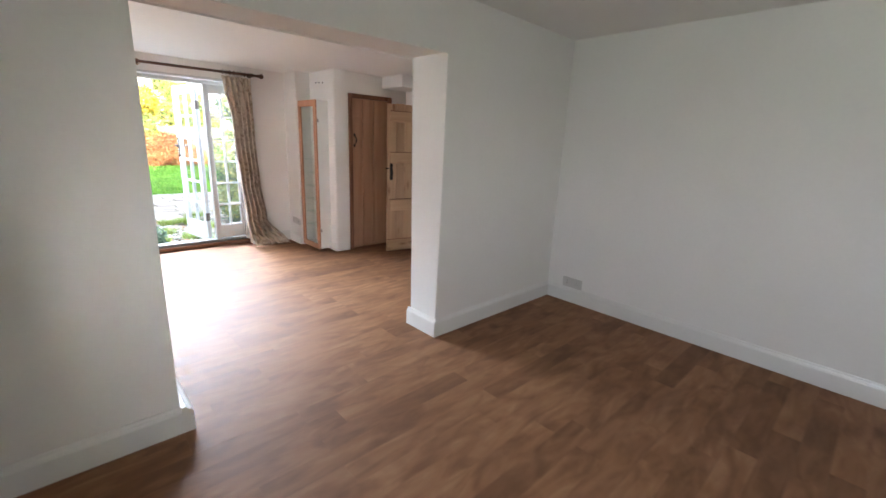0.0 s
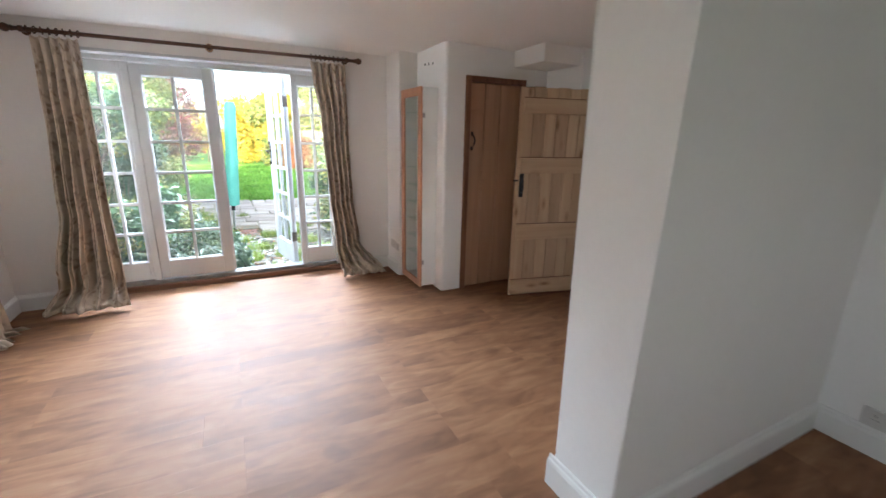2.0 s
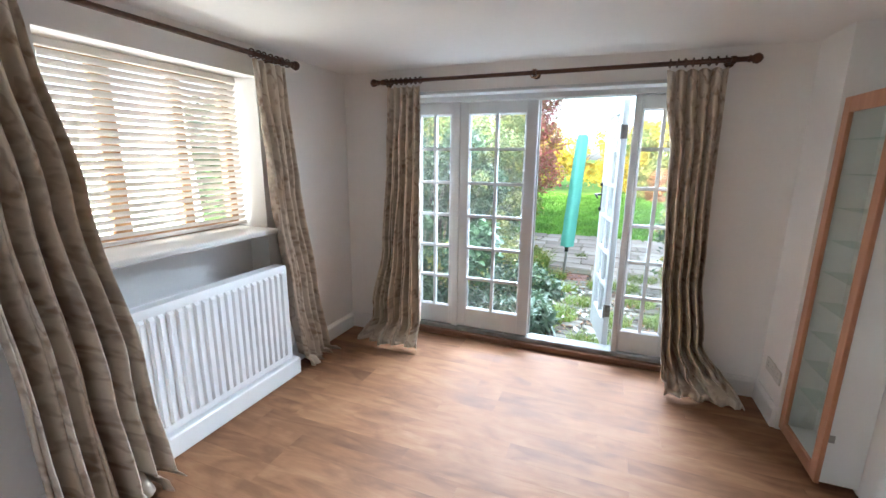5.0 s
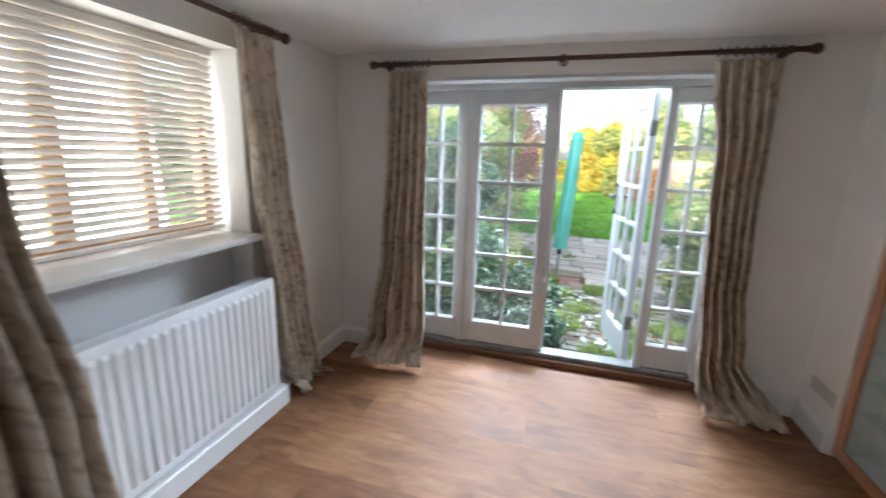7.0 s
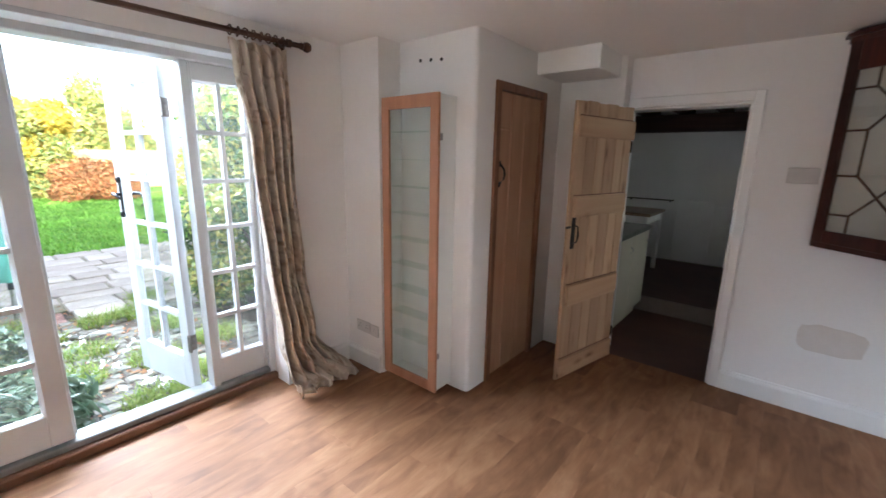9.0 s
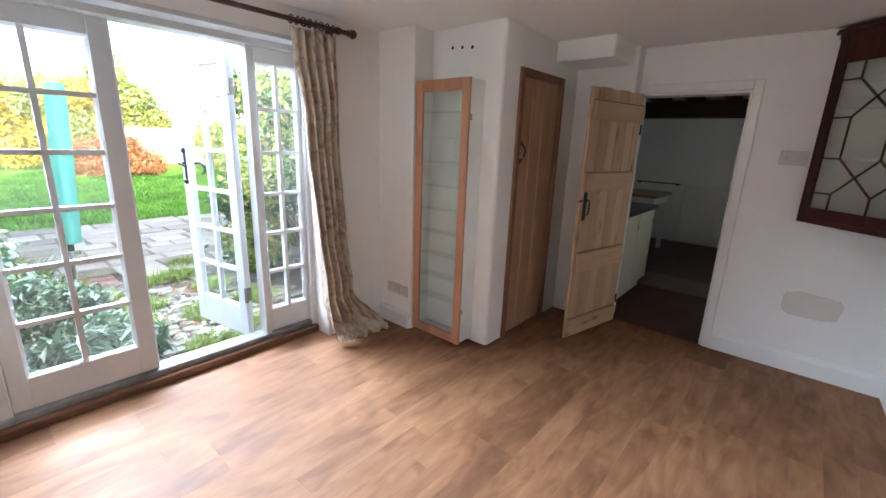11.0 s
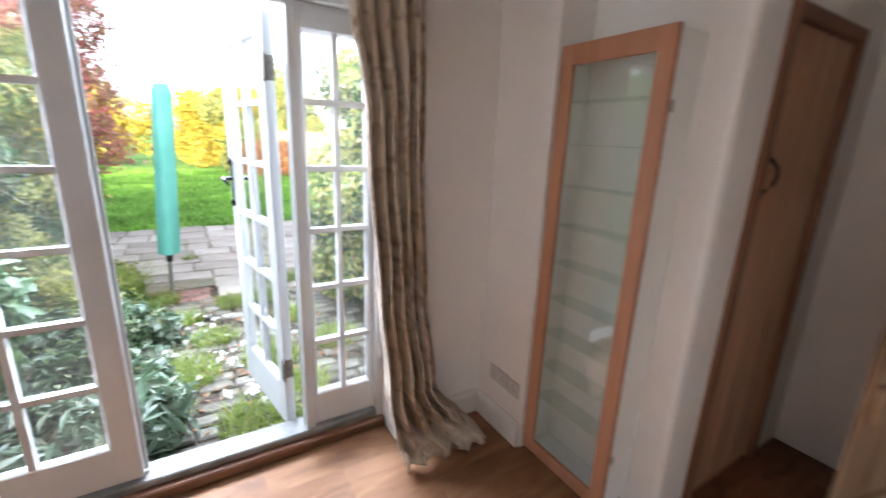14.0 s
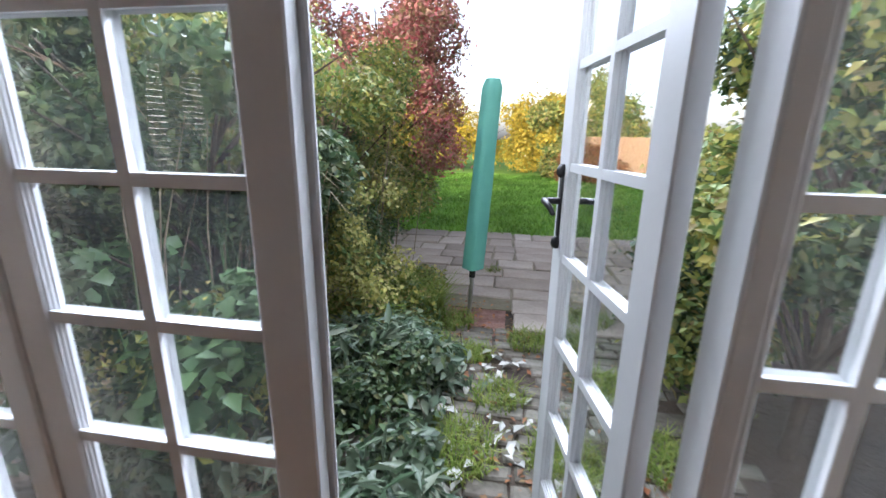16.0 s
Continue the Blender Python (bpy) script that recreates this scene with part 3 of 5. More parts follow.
Z0, ZG0, ZG1, Z1 = 0.095, 0.262, 1.915, 2.005
LABEL_GLASS = "clear pane of old glass"
pane_meshes = {}


def bar_profile(bm, a, b):
    """A moulded glazing bar from a to b, its flat face towards -y, which is the room."""
    a, b = Vector(a), Vector(b)
    d = (b - a).normalized()
    side = d.cross(Vector((0, 1, 0))).normalized()
    r = [[bm.verts.new(p + side * u + Vector((0, v, 0))) for u, v in BAR] for p in (a, b)]
    n = len(BAR)
    for i in range(n):
        bm.faces.new((r[0][i], r[0][(i + 1) % n], r[1][(i + 1) % n], r[1][i]))
    bm.faces.new(r[0])
    bm.faces.new(r[1][::-1])
    return bm


def sash(parent, x0, x1, g0, g1, z0, z1):
    """Stiles, rails, glazing bars and panes of one glazed leaf, its room face at y = 0."""
    d = 0.044
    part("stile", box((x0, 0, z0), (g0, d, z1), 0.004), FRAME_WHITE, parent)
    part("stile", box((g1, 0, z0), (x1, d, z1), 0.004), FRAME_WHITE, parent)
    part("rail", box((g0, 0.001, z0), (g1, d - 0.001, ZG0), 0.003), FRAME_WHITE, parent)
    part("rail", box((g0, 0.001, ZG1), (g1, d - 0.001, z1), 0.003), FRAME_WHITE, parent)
    bead = [(0, 0.005), (0.004, 0.007), (0.004, 0.010), (0.008, 0.014), (0.008, 0.018), (0.012, 0.020), (0.012, 0.030), (0, 0.038)]
    bm = bmesh.new()
    for (ax, az), (bx, bz), (nx, nz) in (((g0, ZG0), (g0, ZG1), (1, 0)), ((g1, ZG0), (g1, ZG1), (-1, 0)), ((g0, ZG0), (g1, ZG0), (0, 1)), ((g0, ZG1), (g1, ZG1), (0, -1))):
        r = [[bm.verts.new((px + nx * u, v, pz + nz * u)) for u, v in bead] for px, pz in ((ax, az), (bx, bz))]
        for i in range(len(bead)):
            bm.faces.new((r[0][i], r[0][(i + 1) % len(bead)], r[1][(i + 1) % len(bead)], r[1][i]))
    part("glazing_bead", bm, FRAME_WHITE, parent)
    xm, dz = (g0 + g1) / 2, (ZG1 - ZG0) / 6
    part("glazing_bar", bar_profile(bmesh.new(), (xm, 0.004, ZG0), (xm, 0.004, ZG1)), FRAME_WHITE, parent)
    for k in range(1, 6):
        part("glazing_bar", bar_profile(bmesh.new(), (g0, 0.0045, ZG0 + k * dz), (g1, 0.0045, ZG0 + k * dz)), FRAME_WHITE, parent)
    key = (round(g1 - g0, 3))
    if key not in pane_meshes:
        pane_meshes[key] = finish("pane", box((-(g1 - g0) / 4 + 0.004, -0.002, -dz / 2 + 0.004), ((g1 - g0) / 4 - 0.004, 0.002, dz / 2 - 0.004)), GLASS)
    for i in range(2):
        for k in range(6):
            p = new("pane", pane_meshes[key])
            p.parent, p.location = parent, (g0 + (g1 - g0) * (0.25 + 0.5 * i), 0.024, ZG0 + dz * (k + 0.5))
            p.visible_shadow = False


YF = 6.42
unit = thing("window_1", (0, YF, 0), "white painted timber garden door frame with side lights", "door frame", kind="structure")
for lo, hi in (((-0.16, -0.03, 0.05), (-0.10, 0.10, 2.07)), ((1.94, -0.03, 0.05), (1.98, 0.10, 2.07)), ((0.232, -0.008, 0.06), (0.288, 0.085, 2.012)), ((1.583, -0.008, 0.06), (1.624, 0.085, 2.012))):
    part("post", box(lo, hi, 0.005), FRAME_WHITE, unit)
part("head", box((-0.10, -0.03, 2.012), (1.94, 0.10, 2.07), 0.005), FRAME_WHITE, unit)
part("window_sill", box((-0.16, -0.025, 0.05), (1.98, 0.105, 0.086), 0.006), SILL, unit, "worn grey stone sill")
part("threshold_strip", box((-0.16, -0.060, 0), (1.98, 0.10, 0.052), 0.008), THRESHOLD, unit, "brown stained hardwood threshold strip")
part("lining", box((-0.16, -0.17, 2.05), (1.98, -0.03, 2.075), 0.003), FRAME_WHITE, unit)
light_l = thing("side_light", (0, 0, 0), "fixed white side light of twelve panes", "window", kind="structure")
light_l.matrix_world = pose(0, YF, 0)
sash(light_l, -0.10, 0.232, -0.072, 0.205, Z0, 2.01)
light_r = thing("side_light", (0, 0, 0), "fixed white side light of twelve panes", "window", kind="structure")
light_r.matrix_world = pose(0, YF, 0)
sash(light_r, 1.624, 1.94, 1.638, 1.914, Z0, 2.01)
leaf_l = thing("door_1", (0.29, YF, 0), "closed white garden door leaf of twelve panes", "door", kind="structure")
sash(leaf_l, 0, 0.626, 0.076, 0.536, Z0, Z1)
part("meeting_strip", box((0.602, 0.044, Z0), (0.640, 0.058, Z1), 0.004), FRAME_WHITE, leaf_l)

# open leaf: hinged on the post, swung out over the garden
leaf_r = thing("door_2", (1.556, YF + 0.130, 0), "open white garden door leaf swung out over the paving", "door", kind="structure")
leaf_r.matrix_world = pose(1.556, YF + 0.130, 0, 0, 0, -79.5) @ pose(0, -0.044, 0)
sash(leaf_r, -0.626, 0, -0.536, -0.09, 0.045, Z1)


def lever(parent, x, z):
    """A black cast lever handle with its long plate, and the spindle's other lever."""
    bm = box((x - 0.014, -0.006, z - 0.11), (x + 0.014, 0, z + 0.11), 0.003)
    ball((x, -0.004, z + 0.11), 0.018, 1.2, bm, 10, 8)
    ball((x, -0.004, z - 0.11), 0.018, 1.2, bm, 10, 8)
    part("handle_plate", bm, IRON, parent, "black iron handle plate", True)
    part("lever_handle", tube([(x, 0, z + 0.02), (x, -0.045, z + 0.02), (x + 0.03, -0.06, z + 0.025), (x + 0.08, -0.058, z + 0.015), (x + 0.10, -0.05, z - 0.005)], [0.011, 0.010, 0.010, 0.009, 0.007]), IRON, parent, "black iron lever", True)
    part("lever_handle", tube([(x, 0.044, z + 0.02), (x, 0.085, z + 0.02), (x + 0.03, 0.10, z + 0.02), (x + 0.07, 0.10, z - 0.01), (x + 0.085, 0.09, z - 0.04), (x + 0.06, 0.085, z - 0.055)], [0.011, 0.010, 0.010, 0.009, 0.008, 0.007]), IRON, parent, "black iron lever", True)


lever(leaf_r, -0.580, 1.24)
for z in (1.77, 0.365):
    bm = box((-0.006, 0.006, z - 0.05), (0.004, 0.044, z + 0.05), 0.002)
    box((0.0, -0.012, z - 0.05), (0.034, -0.004, z + 0.05), 0.002, bm)
    tube([(0.002, -0.002, z - 0.055), (0.002, -0.002, z + 0.055)], 0.008, 8, bm)
    part("hinge", bm, BRASSY, leaf_r, "dull brown metal butt hinge", True)

# ---- window in the west wall with its blind and sill ----
win = thing("window_2", (0, 0, 0), "honey coloured wooden casement window behind the blind", "window", kind="structure")
for y0, y1 in ((4.14, 4.20), (4.47, 4.56), (4.87, 4.94), (5.21, 5.27)):
    part("window_frame", box((-1.01, y0, 1.09), (-0.95, y1, 2.065), 0.005), OAK_WINDOW, win)
for z0, z1 in ((1.09, 1.15), (2.01, 2.065)):
    for y0, y1 in ((4.20, 4.47), (4.56, 4.87), (4.94, 5.21)):
        part("window_frame", box((-1.005, y0, z0), (-0.955, y1, z1), 0.004), OAK_WINDOW, win)
for y0, y1 in ((4.20, 4.47), (4.56, 4.87), (4.94, 5.21)):
    p = part("pane", box((-0.982, y0, 1.15), (-0.978, y1, 2.01)), GLASS, win)
    p.visible_shadow = False
setting("window_sill", boxes(((-1.04, 4.11, 1.055), (-0.615, 5.285, 1.088)), bevel=0.008), GLOSS, "white painted deep window sill", "sill")

blind = thing("venetian_blind", (-0.865, 4.70, 2.02), "lowered pale horizontal blind glowing with evening sun", "blind")
part("head_rail", box((-0.02, -0.545, 0.005), (0.02, 0.545, 0.04), 0.004), SLAT, blind)
part("bottom_rail", box((-0.014, -0.545, -0.905), (0.014, 0.545, -0.885), 0.004), SLAT, blind)
bm = bmesh.new()
arc = [(-0.0130 + 0.026 * k / 4, -0.0140 + 0.028 * k / 4) for k in range(5)]
rows = []
for off in (0.0, 0.0012):
    rows.append([[bm.verts.new((x + off + 0.003 * math.sin(k * math.pi / 4), y, z)) for k, (x, z) in enumerate(arc)] for y in (-0.54, 0.54)])
for rr in rows:
    for k in range(4):
        bm.faces.new((rr[0][k], rr[0][k + 1], rr[1][k + 1], rr[1][k]))
slat_mesh = finish("slat", bm, SLAT)
for k in range(24):
    s = new("slat", slat_mesh)
    s.parent, s.location = blind, (0, 0, -0.02 - k * 0.0365)
for y in (-0.38, 0.38):
    part("cord", tube([(0.012, y, 0.0), (0.012, y, -0.89)], 0.0012, 5), SLAT, blind)


# ---- radiator ----
def radiator():
    t = thing("radiator", (-0.70, 4.13, 0), "white ribbed panel radiator under the window", "radiator")
    w, z0, z1 = 1.15, 0.135, 0.835
    bm = bmesh.new()
    n = 22
    prof = []
    for k in range(n):
        y = 0.03 + (w - 0.06) * k / n
        p = (w - 0.06) / n
        prof += [(y, 0.128), (y + p * 0.22, 0.128), (y + p * 0.36, 0.146), (y + p * 0.82, 0.146), (y + p * 0.96, 0.128)]
    prof = [(0, 0.118), (0, 0.128)] + prof + [(w, 0.128), (w, 0.118)]
    zs = [(z0, -0.006), (z0 + 0.02, 0), (z0 + 0.045, 0), (z0 + 0.06, 1), (z1 - 0.06, 1), (z1 - 0.045, 0), (z1 - 0.02, 0), (z1, -0.006)]
    rows = []
    for z, f in zs:
        rows.append([bm.verts.new((0.128 + (x - 0.128) * f if f > 0 else (min(x, 0.128) + f), y, z)) for y, x in prof])
    for a, b in zip(rows, rows[1:]):
        for i in range(len(prof) - 1):
            bm.faces.new((a[i], a[i + 1], b[i + 1], b[i]))
    part("front_panel", bm, RADIATOR, t, "", True)
    part("back_panel", box((0.035, 0.0, z0), (0.05, w, z1), 0.004), RADIATOR, t)
    part("top_grille", box((0.05, 0.004, z1 - 0.012), (0.116, w - 0.004, z1 - 0.002), 0.002), RADIATOR, t)
    for y in (-0.001, w - 0.006):
        part("side_panel", box((0.04, y, z0 + 0.01), (0.122, y + 0.007, z1 - 0.004), 0.002), RADIATOR, t)
    bm = tube([(0.08, w + 0.005, 0.17), (0.08, w + 0.035, 0.17)], 0.012, 10)
    tube([(0.08, w + 0.03, 0.19), (0.08, w + 0.03, 0.126)], 0.009, 10, bm)
    part("valve", bm, STEEL, t, "small metal radiator valve", True)
    for y in (0.2, w - 0.2):
        part("bracket", box((0.0, y, 0.3), (0.036, y + 0.03, 0.7), 0.002), STEEL, t)


radiator()


# ---- curtain rods and curtains ----
def rod(name, a, b, brackets, out, label):
    a, b, out = Vector(a), Vector(b), Vector(out)
    t = thing(name, a, label, "curtain rod")
    L, d = (b - a).length, (b - a).normalized()
    part("pole", tube([(0, 0, 0), tuple(d * L)], 0.0145, 14), ROD, t, "", True)
    for p, s in ((Vector(), -1), (d * L, 1)):
        bm = tube([p, p + d * s * 0.012, p + d * s * 0.02, p + d * s * 0.032, p + d * s * 0.05, p + d * s * 0.066, p + d * s * 0.076], [0.016, 0.021, 0.016, 0.026, 0.030, 0.022, 0.006], 14)
        part("finial", bm, ROD, t, "turned dark wood finial", True)
    for s in brackets:
        p = d * s
        bm = tube([p - d * 0.012, p + d * 0.012], 0.022, 14)
        tube([p, p - out * 0.10], 0.011, 10, bm)
        tube([p - out * 0.092, p - out * 0.10], 0.028, 14, bm)
        part("bracket", bm, ROD, t, "", True)
    return t, d


def rings(t, d, s0, s1, n):
    for k in range(n):
        p = d * (s0 + (s1 - s0) * k / (n - 1))
        u = d.orthogonal().normalized()
        w = d.cross(u)
        tilt = d * 0.006 * math.sin(k * 2.1)
        pts = [p + (u * math.cos(a) + w * math.sin(a)) * 0.023 + tilt * math.cos(a) for a in [i * math.tau / 14 for i in range(15)]]
        part("curtain_ring", tube(pts, 0.0045, 6, caps=False), ROD, t, "", True)


t, d = rod("curtain_rod", (-0.305, 6.15, 2.145), (2.145, 6.15, 2.147), (0.04, 1.222, 2.38), (0, -1, 0), "dark stained wooden curtain rod over the garden doors")
rings(t, d, 0.07, 0.36, 8)
rings(t, d, 2.05, 2.34, 8)
part("eye_ring", tube([d * 1.222 + Vector((0.028 * math.cos(a), 0, 0.028 * math.sin(a) - 0.006)) for a in [i * math.tau / 14 for i in range(15)]], 0.005, 6, caps=False), PINE_LEDGE, t, "pale wooden ring", True)
t, d = rod("curtain_rod", (-0.575, 3.60, 2.165), (-0.575, 5.46, 2.165), (0.05, 1.76), (1, 0, 0), "dark stained wooden curtain rod over the window")
rings(t, d, 0.08, 0.42, 8)
rings(t, d, 1.53, 1.83, 7)


def lerp_table(table, v):
    for (v0, *a), (v1, *b) in zip(table, table[1:]):
        if v <= v1:
            f = (v - v0) / (v1 - v0)
            f = f * f * (3 - 2 * f)
            return [p + (q - p) * f for p, q in zip(a, b)]
    return table[-1][1:]


def curtain(name, label, origin, rz, table, folds, ztop, seed, puddle=0.12):
    """A pleated curtain. table: rows of fall (0 top, 1 floor), near edge, far edge, depth of the folds, distance from the wall."""
    nu, nv = folds * 22, 90
    bm = bmesh.new()
    uvl = bm.loops.layers.uv.new("UVMap")
    rnd = random.Random(seed)
    ph = [rnd.uniform(-0.5, 0.5) for _ in range(folds + 2)]
    am = [rnd.uniform(0.6, 1.25) for _ in range(folds + 2)]
    cloth = folds * 0.24
    grid, uvs = [], {}
    for j in range(nv + 1):
        v = j / nv
        a, b, amp, off = lerp_table(table, v)
        row = []
        for i in range(nu + 1):
            u = i / nu
            f = u * folds
            k = int(f)
            blend = f - k
            A = am[k] * (1 - blend) + am[k + 1] * blend
            P = ph[k] * (1 - blend) + ph[k + 1] * blend
            drift = 0.9 * noise.noise((u * 3, v * 1.6, seed)) * v
            w = math.sin(math.tau * (f + P * 0.3 * v) + drift)
            w2 = math.sin(2 * math.tau * f + 1.3 + 2 * drift)
            sharp = math.copysign(abs(w) ** 0.75, w)
            x = a + (b - a) * (u + 0.02 * math.cos(math.tau * f * 1.0) * min(1, v * 3))
            soften = 1 - 0.75 * min(1.0, max(0.0, (v - (1 - puddle * 1.3)) / puddle)) if puddle > 0.05 else 1.0
            y = -off - soften * amp * A * (sharp * 0.5 + 0.22 * w2 * (0.3 + v)) - 0.022 * noise.noise((u * 7, v * 4, seed + 7)) - 0.008 * noise.noise((u * 17, v * 13, seed + 9))
            z = ztop * (1 - v)
            if v < 0.05:
                z += 0.006 * math.cos(math.tau * f)
            fall = min(1.0, max(0.0, (v - (1 - puddle)) / puddle))
            if fall:
                n1 = noise.noise((u * 3.2, v * 7, seed + 3))
                n2 = noise.noise((u * 7.5, v * 17, seed + 5))
                z = max(ztop * puddle * (1 - fall) ** 1.35 * (0.82 + 0.3 * n1), 0) + 0.012 + fall * max(0, 0.07 * n2 + 0.045 + 0.03 * n1) * (1 if fall < 0.98 else 0.35)
                y -= fall * (0.06 + 0.08 * n1 + 0.03 * n2)
                x += fall * (0.035 * n2 + 0.03 * n1)
            vert = bm.verts.new((x, y, z))
            uvs[vert] = (u * cloth, (1 - v) * ztop)
            row.append(vert)
        grid.append(row)
    for r0, r1 in zip(grid, grid[1:]):
        for i in range(nu):
            face = bm.faces.new((r0[i], r0[i + 1], r1[i + 1], r1[i]))
            face.smooth = True
            for lp in face.loops:
                lp[uvl].uv = uvs[lp.vert]
    me = bpy.data.meshes.new(name)
    bm.to_mesh(me)
    bm.free()
    me.materials.append(CURTAIN)
    t = new(name, me)
    t.matrix_world = pose(*origin, 0, 0, rz)
    s = t.modifiers.new("thickness", "SOLIDIFY")
    s.thickness = 0.003
    return tagged(t, label, "curtain", "patterned curtains")


curtain("curtain", "cream leaf-print curtain with its hem heaped on the floor", (0, 6.25, 0), 0,
        [(0, -0.225, 0.045, 0.035, 0.095), (0.05, -0.225, 0.050, 0.06, 0.095), (0.25, -0.235, 0.05, 0.10, 0.105), (0.6, -0.27, 0.05, 0.13, 0.13), (0.85, -0.36, 0.07, 0.16, 0.17), (1, -0.47, 0.09, 0.17, 0.24)], 5, 2.105, 11, 0.13)
curtain("curtain", "cream leaf-print curtain trailing onto the floor beside the open door", (0, 6.25, 0), 0,
        [(0, 1.735, 2.06, 0.035, 0.095), (0.05, 1.745, 2.06, 0.06, 0.095), (0.25, 1.80, 2.06, 0.10, 0.10), (0.6, 1.835, 2.075, 0.13, 0.11), (0.82, 1.875, 2.13, 0.14, 0.13), (1, 1.91, 2.40, 0.14, 0.20)], 5, 2.105, 23, 0.10)
curtain("curtain", "cream leaf-print curtain hanging beside the window", (-0.70, 0, 0), 90,
        [(0, 5.13, 5.40, 0.035, 0.125), (0.05, 5.13, 5.40, 0.055, 0.125), (0.35, 5.20, 5.44, 0.09, 0.12), (0.7, 5.31, 5.57, 0.11, 0.10), (1, 5.42, 5.68, 0.12, 0.09)], 4, 2.13, 37, 0.03)
curtain("curtain", "cream leaf-print curtain hanging in front of the radiator end", (-0.70, 0, 0), 90,
        [(0, 3.72, 4.05, 0.035, 0.125), (0.05, 3.72, 4.06, 0.06, 0.125), (0.35, 3.76, 4.14, 0.11, 0.15), (0.7, 3.79, 4.20, 0.13, 0.20), (1, 3.80, 4.24, 0.13, 0.225)], 5, 2.13, 41, 0.03)

# ---- beech display cabinet ----
cab = thing("display_cabinet", (2.525, 5.40, 0), "tall narrow beech-framed glass display cabinet, empty", "cabinet")
CW, CH = 0.475, 1.882
part("back_panel", box((0.160, 0.012, 0.035), (0.172, CW - 0.012, CH - 0.01)), CABINET_WHITE, cab, "white back panel")
for y in (0.004, CW - 0.016):
    part("side_panel", box((0.022, y, 0.03), (0.172, y + 0.012, CH - 0.006), 0.001), CABINET_WHITE, cab, "white side panel")
for z in (0.035, CH - 0.02):
    part("end_panel", box((0.022, 0.016, z), (0.16, CW - 0.016, z + 0.013)), CABINET_WHITE, cab, "white end panel")
door = part("door_frame", boxes(((0, 0, 0.02), (0.021, 0.062, CH)), ((0, CW - 0.062, 0.02), (0.021, CW, CH)), ((0.001, 0.062, 0.02), (0.020, CW - 0.062, 0.085)), ((0.001, 0.062, CH - 0.075), (0.020, CW - 0.062, CH)), bevel=0.002), BEECH, cab, "beech door frame")
p = part("pane", box((0.010, 0.062, 0.085), (0.013, CW - 0.062, CH - 0.075)), CABINET_GLASS, door, LABEL_GLASS)
p.visible_shadow = False
for k in range(9):
    z = 0.30 + k * 0.172
    p = part("glass_shelf", box((0.05, 0.018, z), (0.156, CW - 0.018, z + 0.004)), SHELF_GLASS, cab, "green-edged glass shelf")
    p.visible_shadow = False
for z in (0.25, 1.62):
    part("hinge", box((0.021, 0.002, z), (0.045, 0.0045, z + 0.04), 0.001), STEEL, cab)

# three cable holes above the cabinet, dark discs painted for the shade inside
for k in range(3):
    bm = tube([(2.697, 5.53 + 0.085 * k, 2.095 + 0.006 * k), (2.7035, 5.53 + 0.085 * k, 2.095 + 0.006 * k)], 0.011, 12)
    setting("wall_hole", bm, DARK, "small dark disc standing for the shade in a drilled hole", "hole")


# ---- plank closet door in its stained frame ----
def closet_door():
    t = thing("door_3", (2.90, 5.27, 0), "closed brown boarded closet door with a black pull", "door", kind="structure")
    part("door_frame", box((0, -0.018, 0), (0.052, 0.06, 1.985), 0.004), STAINED, t)
    part("door_frame", box((0.598, -0.018, 0), (0.65, 0.06, 1.985), 0.004), STAINED, t)
    part("door_frame", box((0.052, -0.018, 1.935), (0.598, 0.06, 1.985), 0.004), STAINED, t)
    xs = [0.054, 0.21, 0.375, 0.596]
    for a, b in zip(xs, xs[1:]):
        part("board", box((a + 0.002, 0.004, 0.012), (b - 0.002, 0.028, 1.933), 0.006), CLOSET, t)
    part("latch_peg", box((0.056, -0.006, 1.70), (0.17, 0.004, 1.715), 0.003), CLOSET, t)
    pts = [(0.085, 0.004, 1.485), (0.085, -0.010, 1.482), (0.094, -0.028, 1.455), (0.096, -0.033, 1.425), (0.090, -0.028, 1.395), (0.082, -0.010, 1.368), (0.082, 0.004, 1.365)]
    bm = tube(pts, [0.010, 0.008, 0.007, 0.008, 0.007, 0.008, 0.010], 8)
    for z in (1.49, 1.36):
        box((0.072, -0.004, z - 0.018), (0.096, 0.004, z + 0.018), 0.003, bm)
    part("door_handle", bm, IRON, t, "black iron pull handle", True)


closet_door()


